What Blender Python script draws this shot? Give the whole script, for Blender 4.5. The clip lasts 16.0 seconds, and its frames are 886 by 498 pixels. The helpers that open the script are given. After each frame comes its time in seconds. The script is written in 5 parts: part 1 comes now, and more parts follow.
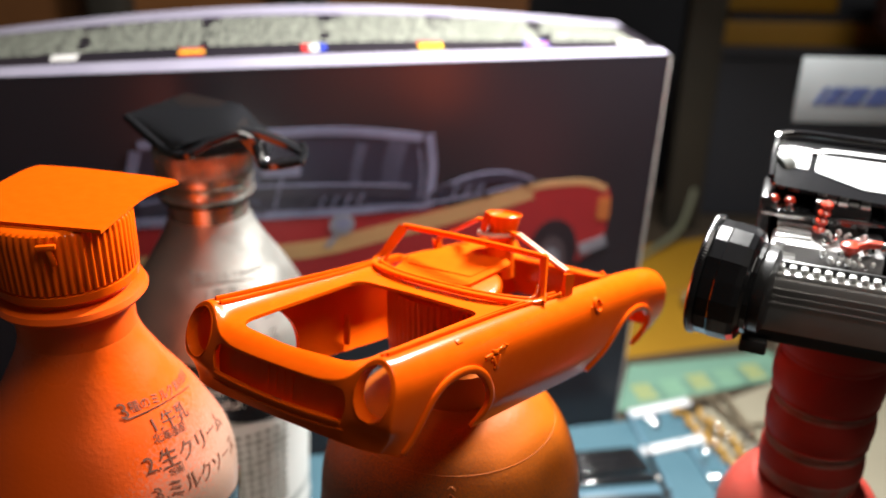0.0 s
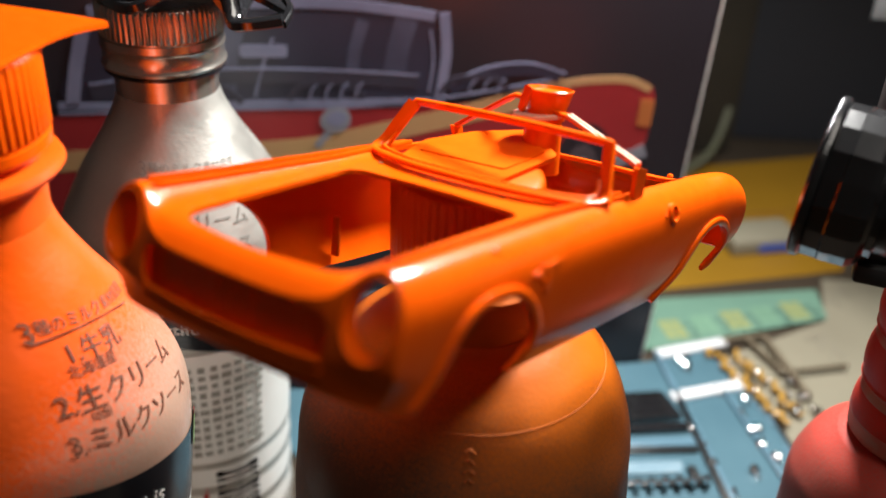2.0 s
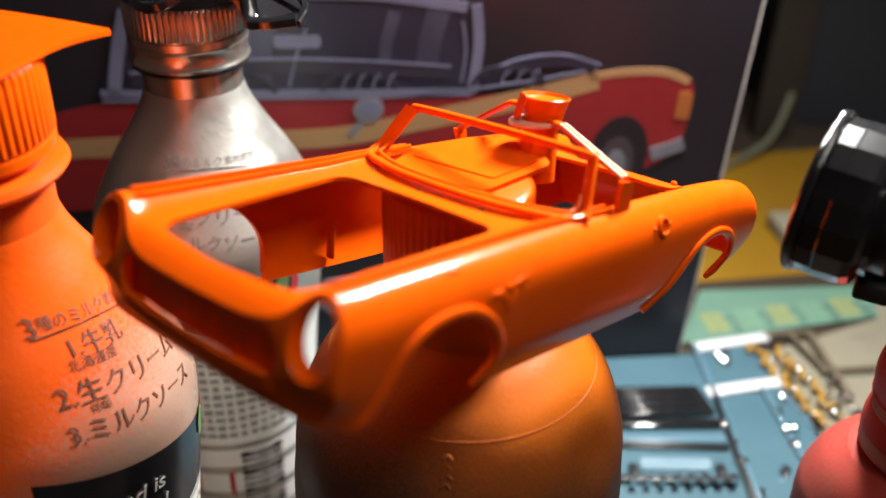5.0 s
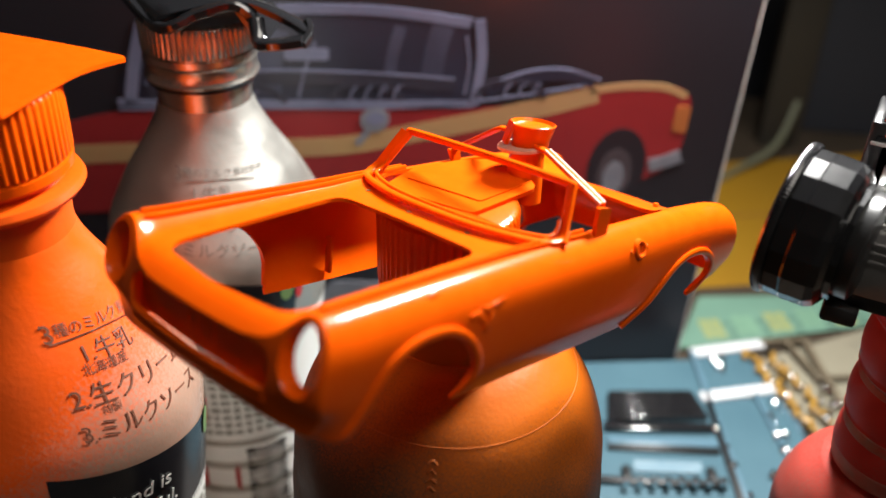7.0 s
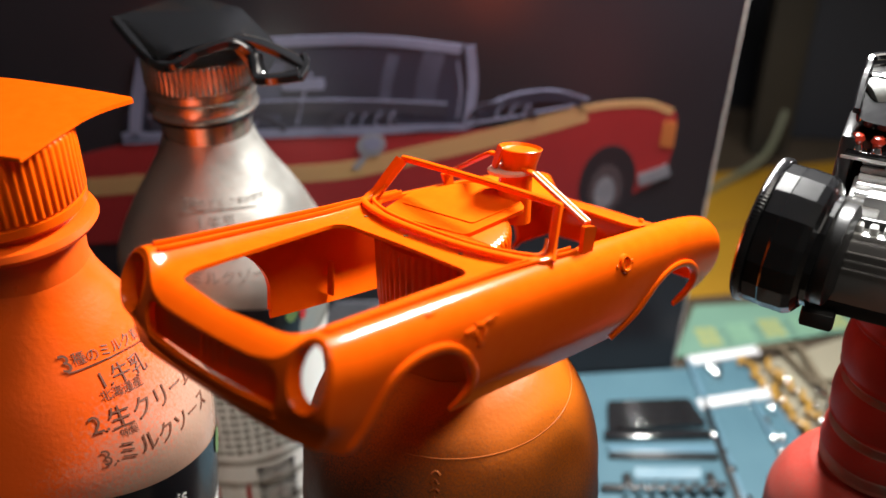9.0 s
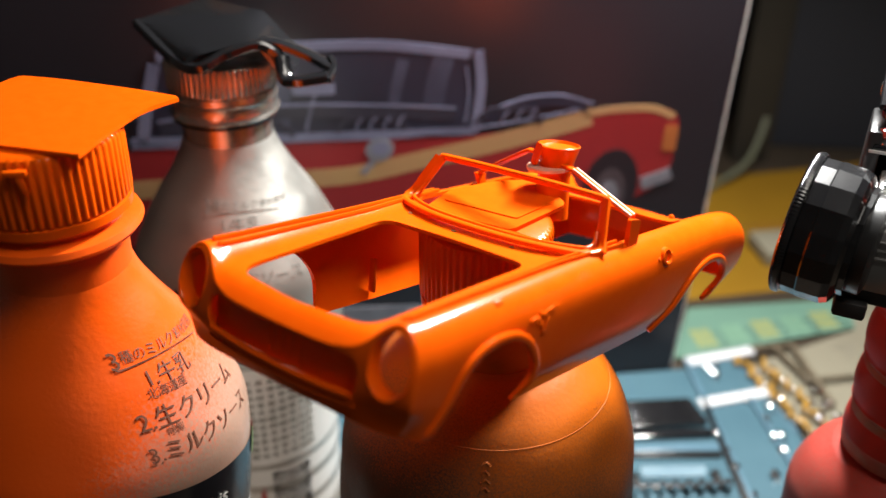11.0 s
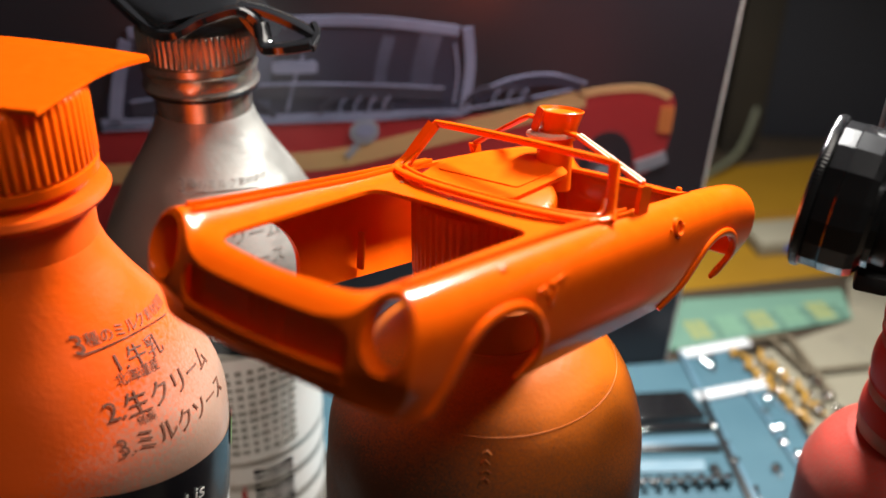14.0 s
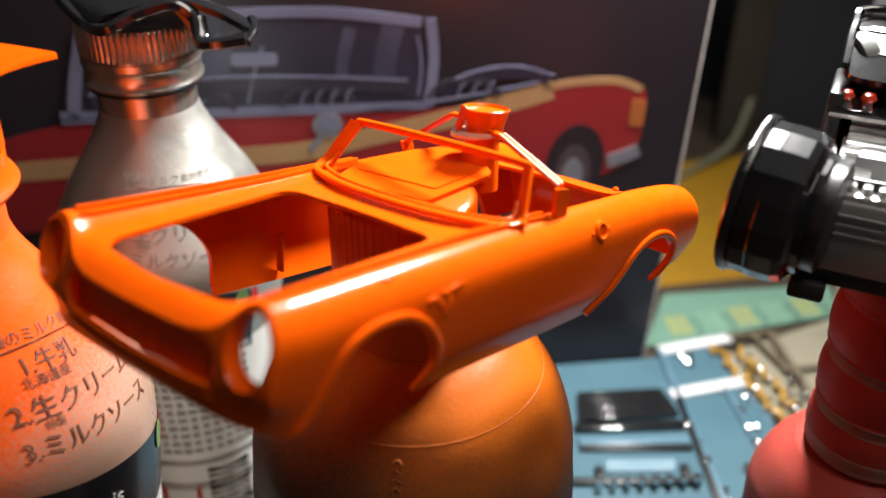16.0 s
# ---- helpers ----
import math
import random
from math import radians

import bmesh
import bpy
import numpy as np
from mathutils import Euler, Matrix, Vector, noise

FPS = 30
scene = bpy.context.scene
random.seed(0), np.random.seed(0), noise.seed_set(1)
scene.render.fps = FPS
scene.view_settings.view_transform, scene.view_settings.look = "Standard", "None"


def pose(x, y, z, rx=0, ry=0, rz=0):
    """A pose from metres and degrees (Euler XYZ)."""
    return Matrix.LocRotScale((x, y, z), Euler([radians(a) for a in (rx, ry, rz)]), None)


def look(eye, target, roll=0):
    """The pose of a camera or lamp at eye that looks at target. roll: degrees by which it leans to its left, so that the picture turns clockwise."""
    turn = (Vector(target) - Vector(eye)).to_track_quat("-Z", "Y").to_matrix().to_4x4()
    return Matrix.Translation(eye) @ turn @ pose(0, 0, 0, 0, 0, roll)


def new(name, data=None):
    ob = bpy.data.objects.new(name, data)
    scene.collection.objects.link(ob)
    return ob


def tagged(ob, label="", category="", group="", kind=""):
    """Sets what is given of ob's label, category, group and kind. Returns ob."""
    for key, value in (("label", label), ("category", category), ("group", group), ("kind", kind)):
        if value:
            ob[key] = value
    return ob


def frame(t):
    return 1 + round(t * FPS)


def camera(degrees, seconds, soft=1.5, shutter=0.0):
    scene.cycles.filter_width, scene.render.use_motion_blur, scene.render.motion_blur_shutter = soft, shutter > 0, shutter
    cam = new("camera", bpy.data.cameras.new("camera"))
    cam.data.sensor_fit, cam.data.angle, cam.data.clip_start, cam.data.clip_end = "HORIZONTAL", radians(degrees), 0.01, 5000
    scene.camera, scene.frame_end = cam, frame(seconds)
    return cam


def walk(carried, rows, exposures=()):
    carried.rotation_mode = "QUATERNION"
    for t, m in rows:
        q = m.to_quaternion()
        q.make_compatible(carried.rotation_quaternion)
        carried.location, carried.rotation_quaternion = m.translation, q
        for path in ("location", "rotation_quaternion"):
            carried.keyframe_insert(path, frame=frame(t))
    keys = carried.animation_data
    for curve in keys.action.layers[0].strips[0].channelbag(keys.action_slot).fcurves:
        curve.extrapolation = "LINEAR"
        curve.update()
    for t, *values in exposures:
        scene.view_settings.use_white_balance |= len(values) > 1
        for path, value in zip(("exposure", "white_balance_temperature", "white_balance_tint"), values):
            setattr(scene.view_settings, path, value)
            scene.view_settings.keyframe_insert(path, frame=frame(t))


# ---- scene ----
cam = camera(51.50, 16.0)
cam.data.dof.use_dof, cam.data.dof.focus_distance, cam.data.dof.aperture_fstop = True, 0.245, 8.0
PATH = [
    (0, (0.00000, 0.00000, 0.33475), (-0.02222, 0.90173, -0.09699), 0.80),
    (0.5, (-0.00342, 0.01738, 0.32331), (-0.01149, 0.90791, -0.13155), 1.87),
    (1, (-0.01670, 0.03691, 0.30626), (-0.01543, 0.91593, -0.17053), 3.08),
    (1.5, (-0.01307, 0.05006, 0.29830), (-0.01048, 0.92306, -0.18940), 3.50),
    (2, (-0.00754, 0.06060, 0.29299), (-0.02167, 0.92735, -0.20556), 2.98),
    (2.5, (-0.00290, 0.06643, 0.28824), (-0.03540, 0.92859, -0.21735), 2.37),
    (3, (0.00216, 0.06422, 0.29003), (-0.04701, 0.92442, -0.21755), 1.76),
    (3.5, (0.00134, 0.06387, 0.29131), (-0.06059, 0.92098, -0.22009), 1.59),
    (4, (0.00484, 0.06468, 0.29486), (-0.06942, 0.91792, -0.22134), 1.40),
    (6.5, (0.01822, 0.05980, 0.31229), (-0.09089, 0.89460, -0.22735), 2.00),
    (7, (0.01948, 0.05665, 0.31495), (-0.09173, 0.89375, -0.22067), 1.84),
    (7.5, (0.01963, 0.05393, 0.31508), (-0.09542, 0.88957, -0.22201), 1.48),
    (8, (0.01950, 0.05742, 0.31010), (-0.10007, 0.89277, -0.22646), 1.08),
    (8.5, (0.02369, 0.05378, 0.32034), (-0.09463, 0.89452, -0.20801), 0.43),
    (9, (0.02233, 0.04703, 0.32248), (-0.09210, 0.89333, -0.19779), -0.10),
    (11.5, (-0.00054, 0.03908, 0.31784), (-0.06790, 0.89836, -0.18922), 1.06),
    (12, (0.00209, 0.04188, 0.31398), (-0.06247, 0.90082, -0.19402), 1.11),
    (12.5, (0.00107, 0.04333, 0.31192), (-0.05997, 0.90263, -0.19590), 1.05),
    (13, (0.00568, 0.04820, 0.30767), (-0.05136, 0.90920, -0.19773), 1.15),
    (13.5, (0.00142, 0.05082, 0.30481), (-0.05139, 0.91309, -0.19888), 1.15),
    (14, (-0.00300, 0.05063, 0.30389), (-0.05613, 0.91323, -0.19919), 1.20),
    (14.5, (-0.00316, 0.05039, 0.30457), (-0.05443, 0.91173, -0.20087), 1.32),
    (15, (0.00124, 0.05709, 0.30254), (-0.04897, 0.91671, -0.20592), 1.47),
    (15.5, (0.00557, 0.05537, 0.30576), (-0.05294, 0.91213, -0.20663), 1.26),
    (16, (0.02121, 0.06008, 0.30461), (-0.05351, 0.91311, -0.21186), 0.70),
]
walk(cam, [(t, look(eye, target, roll)) for t, eye, target, roll in PATH], exposures=[(0.0, 0.14), (0.6, 0.08), (1.5, 0.0), (16.0, 0.0)])

from mathutils.bvhtree import BVHTree

# ---- light ----
world = bpy.data.worlds.new("room")
scene.world = world
world.use_nodes = True
world.node_tree.nodes["Background"].inputs[0].default_value = (0.95, 0.80, 0.66, 1)
world.node_tree.nodes["Background"].inputs[1].default_value = 0.45

lamp = bpy.data.lights.new("desk_lamp_light", "AREA")
lamp.shape, lamp.size, lamp.size_y = "RECTANGLE", 0.05, 0.075
lamp.energy, lamp.color = 5.2, (1.0, 0.99, 0.96)
lamp_ob = new("desk_lamp_light", lamp)
lamp_ob.matrix_world = look((0.120, 0.436, 0.416), (0.0, 0.27, 0.15))

# soft fill added at upper right to brighten flank and nose; no lamp seen there
fill_lamp = bpy.data.lights.new("fill_light", "AREA")
fill_lamp.shape, fill_lamp.size = "SQUARE", 0.5
fill_lamp.energy, fill_lamp.color = 6.6, (1.0, 0.93, 0.84)
new("fill_light", fill_lamp).matrix_world = look((0.41, 0.06, 1.16), (0.12, 0.20, 0.1))


# ---- materials ----
def material(name, colour, rough=0.5, metal=0.0, coat=0.0, second=None, scale=60.0, bump=0.0, bump_scale=400.0, spread=0.5, detail=4.0):
    """A principled material with two scales of colour change and fine relief, in object space."""
    m = bpy.data.materials.new(name)
    m.use_nodes = True
    n, l = m.node_tree.nodes, m.node_tree.links
    b = n["Principled BSDF"]
    b.inputs["Roughness"].default_value, b.inputs["Metallic"].default_value = rough, metal
    b.inputs["Coat Weight"].default_value, b.inputs["Coat Roughness"].default_value = coat, 0.06
    at = n.new("ShaderNodeTexCoord")
    noise_a = n.new("ShaderNodeTexNoise")
    noise_a.inputs["Scale"].default_value, noise_a.inputs["Detail"].default_value = scale, detail
    l.new(at.outputs["Object"], noise_a.inputs["Vector"])
    ramp = n.new("ShaderNodeValToRGB")
    ramp.color_ramp.elements[0].position, ramp.color_ramp.elements[1].position = 0.5 - spread / 2, 0.5 + spread / 2
    ramp.color_ramp.elements[0].color = (*colour, 1)
    ramp.color_ramp.elements[1].color = (*(second or [c * 0.85 for c in colour]), 1)
    l.new(noise_a.outputs["Fac"], ramp.inputs["Fac"])
    l.new(ramp.outputs["Color"], b.inputs["Base Color"])
    if bump:
        noise_b = n.new("ShaderNodeTexNoise")
        noise_b.inputs["Scale"].default_value, noise_b.inputs["Detail"].default_value = bump_scale, 3
        l.new(at.outputs["Object"], noise_b.inputs["Vector"])
        bumper = n.new("ShaderNodeBump")
        bumper.inputs["Strength"].default_value, bumper.inputs["Distance"].default_value = bump, 0.0005
        l.new(noise_b.outputs["Fac"], bumper.inputs["Height"])
        l.new(bumper.outputs["Normal"], b.inputs["Normal"])
    return m


def overspray(name, paint, ground, top, bottom, rough=0.45, speck=1700.0, lean=(0.0, 0.0)):
    """Sprayed paint that thins out in fine specks towards the bottom of a bottle; lean: how its edge falls along x and y."""
    m = material(name, ground, rough, bump=0.15, bump_scale=700)
    n, l = m.node_tree.nodes, m.node_tree.links
    b = n["Principled BSDF"]
    base = b.inputs["Base Color"].links[0].from_socket
    at = n.new("ShaderNodeTexCoord")
    fade = n.new("ShaderNodeMapRange")
    fade.inputs["From Min"].default_value, fade.inputs["From Max"].default_value = bottom, top
    tilt = n.new("ShaderNodeVectorMath")
    tilt.operation = "DOT_PRODUCT"
    tilt.inputs[1].default_value = (lean[0], lean[1], 1.0)
    l.new(at.outputs["Object"], tilt.inputs[0])
    l.new(tilt.outputs["Value"], fade.inputs["Value"])
    cloud = n.new("ShaderNodeTexNoise")
    cloud.inputs["Scale"].default_value, cloud.inputs["Detail"].default_value = 45, 5
    l.new(at.outputs["Object"], cloud.inputs["Vector"])
    fine = n.new("ShaderNodeTexNoise")
    fine.inputs["Scale"].default_value, fine.inputs["Detail"].default_value = speck, 2
    l.new(at.outputs["Object"], fine.inputs["Vector"])
    add = n.new("ShaderNodeMath")
    add.operation = "MULTIPLY_ADD"
    l.new(cloud.outputs["Fac"], add.inputs[0])
    add.inputs[1].default_value = 0.5
    l.new(fade.outputs["Result"], add.inputs[2])
    both = n.new("ShaderNodeMath")
    both.operation = "MULTIPLY_ADD"
    l.new(fine.outputs["Fac"], both.inputs[0])
    both.inputs[1].default_value = 0.8
    l.new(add.outputs[0], both.inputs[2])
    sharp = n.new("ShaderNodeMapRange")
    sharp.inputs["From Min"].default_value, sharp.inputs["From Max"].default_value = 0.75, 1.40
    l.new(both.outputs[0], sharp.inputs["Value"])
    mix = n.new("ShaderNodeMix")
    mix.data_type = "RGBA"
    l.new(sharp.outputs["Result"], mix.inputs["Factor"])
    l.new(base, mix.inputs[6])
    mix.inputs[7].default_value = (*paint, 1)
    l.new(mix.outputs[2], b.inputs["Base Color"])
    # patchy gloss
    gloss = n.new("ShaderNodeMapRange")
    gloss.inputs["From Min"].default_value, gloss.inputs["From Max"].default_value = 0.35, 0.65
    gloss.inputs["To Min"].default_value, gloss.inputs["To Max"].default_value = rough * 0.72, rough * 1.25
    l.new(cloud.outputs["Fac"], gloss.inputs["Value"])
    l.new(gloss.outputs["Result"], b.inputs["Roughness"])
    return m


ORANGE = (0.77, 0.096, 0.002)
orange_paint = material("orange_gloss_paint", ORANGE, 0.32, coat=0.5, second=(0.75, 0.082, 0.001), scale=300, bump=0.07, bump_scale=700)
orange_paint.node_tree.nodes["Principled BSDF"].inputs["Specular IOR Level"].default_value = 0.03
orange_paint.node_tree.nodes["Principled BSDF"].inputs["Coat IOR"].default_value = 1.38
orange_paint.node_tree.nodes["Principled BSDF"].inputs["Coat Roughness"].default_value = 0.15
bare_plastic = material("bare_pale_plastic", (0.72, 0.46, 0.36), 0.45, second=(0.66, 0.30, 0.18), scale=260)
orange_dust = overspray("orange_overspray", (0.78, 0.088, 0.002), (0.40, 0.25, 0.18), 0.158, 0.106, 0.36, 1200.0, lean=(-1.0, -0.1))
# orange spray over brown, with lit top and shaded left put into the fade
orange_lit_dome = overspray("orange_spray_with_painted_light", (0.44, 0.095, 0.005), (0.085, 0.050, 0.032), 0.172, 0.126, 0.5, 1900.0, lean=(0.22, 0.25))
orange_lit_dome.node_tree.nodes["Principled BSDF"].inputs["Specular IOR Level"].default_value = 0.1
silver_dust = overspray("grey_overspray", (0.38, 0.37, 0.34), (0.50, 0.48, 0.43), 0.172, 0.128, 0.46)
silver_dust.node_tree.nodes["Principled BSDF"].inputs["Metallic"].default_value = 0.75
silver_paint = material("silver_paint", (0.42, 0.40, 0.36), 0.3, metal=0.75, second=(0.34, 0.32, 0.30), scale=120, bump=0.1, bump_scale=1200)
# warm tint puts the reflected orange surroundings into the neck's silver
neck_reflection_tint = material("silver_neck_with_warm_reflection", (0.50, 0.46, 0.41), 0.24, metal=0.85, second=(0.40, 0.36, 0.32), scale=100, bump=0.06, bump_scale=300)
red_dust = overspray("red_dusty_paint", (0.48, 0.036, 0.024), (0.32, 0.085, 0.065), 0.150, 0.085, 0.5, 1500.0, lean=(0.15, 0.2))
red_dust.node_tree.nodes["Principled BSDF"].inputs["Specular IOR Level"].default_value = 0.22
red_band = material("grey_dust_on_red", (0.50, 0.060, 0.040), 0.6, second=(0.34, 0.23, 0.18), scale=160, bump=0.3)
black_gloss = material("black_gloss_paint", (0.012, 0.012, 0.014), 0.12, coat=0.8, second=(0.012, 0.012, 0.013), scale=90, bump=0.12, bump_scale=260)
wheel_black = material("black_wheel_paint", (0.007, 0.007, 0.008), 0.22, coat=0.7, second=(0.010, 0.010, 0.011), scale=90, bump=0.05, bump_scale=500)
wheel_black.node_tree.nodes["Principled BSDF"].inputs["Coat Roughness"].default_value = 0.05
wheel_black.node_tree.nodes["Principled BSDF"].inputs["Specular IOR Level"].default_value = 0.2
black_satin = material("black_satin_plastic", (0.020, 0.020, 0.021), 0.32, second=(0.02, 0.02, 0.02), scale=150, bump=0.1)
gear_grey = material("dark_grey_paint", (0.33, 0.32, 0.32), 0.38, second=(0.28, 0.275, 0.27), scale=120)
rim_grey = material("pale_grey_paint", (0.30, 0.31, 0.30), 0.5, second=(0.22, 0.23, 0.22), scale=300, bump=0.2)
# near-white base colour stands in for the bright reflection on chrome bars
plated_shine = material("plating_with_painted_shine", (0.80, 0.82, 0.84), 0.25, metal=0.2, coat=0.6, second=(0.72, 0.74, 0.77), scale=120, bump=0.1, bump_scale=200)
engine_silver = material("engine_silver", (0.78, 0.78, 0.77), 0.22, metal=0.25, coat=0.6, scale=200)
# white base colour stands in for lamp glare on glossy black
panel_glare = material("painted_lamp_glare", (0.86, 0.87, 0.88), 0.2, coat=0.8, scale=90)
red_part = material("red_paint", (0.65, 0.05, 0.02), 0.3, coat=0.4, scale=200)
chrome = material("chrome_plating", (0.90, 0.91, 0.92), 0.16, metal=1.0, second=(0.8, 0.81, 0.82), scale=200, bump=0.08, bump_scale=300)
grey_runner = material("grey_brown_plastic", (0.16, 0.13, 0.09), 0.3, second=(0.11, 0.09, 0.06), scale=150)
pale_clear = material("pale_clear_plastic", (0.22, 0.31, 0.36), 0.18, second=(0.15, 0.24, 0.30), scale=120, bump=0.1, bump_scale=250)
blue_clear = material("dark_blue_runner", (0.10, 0.19, 0.25), 0.3, second=(0.08, 0.15, 0.2), scale=90)
gold_plastic = material("gold_brown_plastic", (0.36, 0.20, 0.035), 0.35, second=(0.26, 0.14, 0.02), scale=150)
blue_plastic = material("pale_blue_paper", (0.070, 0.142, 0.178), 0.35, second=(0.050, 0.110, 0.145), scale=22, bump=0.05)
green_paper = material("pale_green_decal_paper", (0.121, 0.226, 0.168), 0.5, second=(0.101, 0.195, 0.148), scale=35)
decal_yellow = material("decal_yellow", (0.247, 0.277, 0.112), 0.5, scale=60)
decal_dark = material("decal_print", (0.15, 0.28, 0.19), 0.5, scale=60)
decal_ink = material("decal_dark_print", (0.045, 0.085, 0.065), 0.5, scale=60)
decal_blue = material("decal_blue", (0.05, 0.10, 0.42), 0.5, scale=60)
cream_paper = material("cream_paper", (0.218, 0.199, 0.144), 0.6, second=(0.187, 0.168, 0.121), scale=25, bump=0.05)
label_ink = material("grey_label_print", (0.30, 0.29, 0.25), 0.5, scale=60)
print_ink = material("grey_print", (0.20, 0.18, 0.14), 0.6, scale=80)
box_black = material("black_printed_card", (0.021, 0.017, 0.022), 0.30, second=(0.014, 0.012, 0.016), scale=14, spread=0.8, bump=0.04, bump_scale=60)
box_edge_mat = material("lilac_card_edge", (0.30, 0.28, 0.35), 0.5, second=(0.25, 0.23, 0.30), scale=40)
card_worn = material("worn_white_card", (0.70, 0.68, 0.66), 0.7, scale=200)
art_red = material("printed_red", (0.26, 0.018, 0.020), 0.4, second=(0.20, 0.012, 0.015), scale=22)
art_cream = material("printed_cream", (0.36, 0.225, 0.095), 0.4, second=(0.34, 0.18, 0.09), scale=25)
art_lilac = material("printed_lilac_chrome", (0.17, 0.175, 0.26), 0.4, second=(0.10, 0.105, 0.17), scale=40)
art_grey = material("printed_grey", (0.032, 0.030, 0.046), 0.4, second=(0.020, 0.018, 0.030), scale=50)
art_glass = material("printed_dark_glass", (0.024, 0.024, 0.046), 0.4, second=(0.012, 0.012, 0.022), scale=20)
art_sheen = material("printed_glass_sheen", (0.060, 0.064, 0.105), 0.4, second=(0.028, 0.029, 0.052), scale=45)
art_amber = material("printed_amber", (0.36, 0.11, 0.03), 0.4, scale=60)
art_dim = material("printed_dim_wheel", (0.075, 0.055, 0.062), 0.4, second=(0.040, 0.030, 0.036), scale=60)
art_white = material("printed_pale_grey", (0.20, 0.205, 0.23), 0.4, second=(0.13, 0.13, 0.16), scale=90)
ink_white = material("printed_white", (0.30, 0.315, 0.26), 0.5, scale=200)
flag_red = material("flag_red", (0.55, 0.03, 0.03), 0.5, scale=90)
flag_yellow = material("flag_yellow", (0.75, 0.48, 0.02), 0.5, scale=90)
flag_blue = material("flag_blue", (0.03, 0.05, 0.40), 0.5, scale=90)
flag_white = material("flag_white", (0.70, 0.68, 0.66), 0.5, scale=90)
label_black = material("black_label_film", (0.010, 0.011, 0.014), 0.22, second=(0.016, 0.016, 0.02), scale=60)
label_white = material("white_label_film", (0.80, 0.79, 0.75), 0.3, second=(0.72, 0.71, 0.66), scale=40)
label_green = material("green_print", (0.12, 0.20, 0.06), 0.4, scale=60)
label_red = material("red_print", (0.45, 0.02, 0.02), 0.4, scale=60)
letter_grey = material("dusted_print", (0.19, 0.18, 0.16), 0.5, scale=90)
letter_brown = material("dark_brown_print", (0.17, 0.062, 0.034), 0.5, scale=90)
sign_white = material("white_card", (0.19, 0.205, 0.21), 0.5, scale=30)
sign_navy = material("navy_print", (0.035, 0.05, 0.13), 0.5, scale=60)
desk_yellow = material("yellow_card", (0.240, 0.124, 0.005), 0.5, second=(0.200, 0.100, 0.004), scale=12, bump=0.05)
table_top = material("table_veneer", (0.050, 0.036, 0.024), 0.5, second=(0.034, 0.025, 0.016), scale=18, bump=0.1, bump_scale=120)
wall_dark = material("dark_wall", (0.020, 0.022, 0.030), 0.8, second=(0.015, 0.017, 0.023), scale=6, bump=0.1)
maroon_cloth = material("maroon_cloth", (0.060, 0.022, 0.026), 0.9, second=(0.042, 0.015, 0.018), scale=40, bump=0.4, bump_scale=500)
wood_brown = material("brown_wood", (0.22, 0.09, 0.03), 0.45, second=(0.14, 0.055, 0.018), scale=14, bump=0.1)
plaster = material("dark_grey_plaster", (0.075, 0.07, 0.065), 0.7, second=(0.055, 0.05, 0.045), scale=6, bump=0.1)
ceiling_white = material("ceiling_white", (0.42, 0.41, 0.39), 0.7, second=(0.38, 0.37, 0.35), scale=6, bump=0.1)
grey_board = material("dim_grey_brown_board", (0.026, 0.021, 0.014), 0.7, second=(0.018, 0.015, 0.010), scale=16)
cable_mat = material("pale_green_cable", (0.10, 0.105, 0.065), 0.5, scale=90)


# ---- building helpers ----
def part(name, bm, mat, parent=None, label="", smooth=True, angle=40, kind=""):
    """Links a bmesh as one mesh object, under a parent if there is one."""
    me = bpy.data.meshes.new(name)
    bmesh.ops.recalc_face_normals(bm, faces=bm.faces)
    bm.to_mesh(me)
    bm.free()
    me.materials.append(mat)
    if smooth:
        me.polygons.foreach_set("use_smooth", [True] * len(me.polygons))
        me.set_sharp_from_angle(angle=radians(angle))
    ob = new(name, me)
    if parent is not None:
        ob.parent = parent
    if label:
        tagged(ob, label)
    if kind:
        tagged(ob, kind=kind)
    return ob


def thing(name, m, label, category, group="", kind=""):
    """An Empty at the base of a thing, to hold its parts."""
    ob = new(name)
    ob.empty_display_size = 0.01
    ob.matrix_world = m
    return tagged(ob, label, category, group, kind)


def block(sx, sy, sz, at=(0, 0, 0), bevel=0.0, bm=None, m=None, segments=2):
    """A box with rounded edges; at is the middle of its bottom."""
    own = bmesh.new()
    bmesh.ops.create_cube(own, size=1)
    bmesh.ops.scale(own, vec=(sx, sy, sz), verts=own.verts)
    bmesh.ops.translate(own, vec=(at[0], at[1], at[2] + sz / 2), verts=own.verts)
    if bevel:
        bmesh.ops.bevel(own, geom=list(own.edges), offset=bevel, segments=segments, profile=0.5, affect="EDGES")
    if m is not None:
        bmesh.ops.transform(own, matrix=m, verts=own.verts)
    return join(bm, own)


def join(bm, own):
    """Adds the bmesh own to bm, if there is one."""
    if bm is None:
        return own
    me = bpy.data.meshes.new("tmp")
    own.to_mesh(me)
    own.free()
    bm.from_mesh(me)
    bpy.data.meshes.remove(me)
    return bm


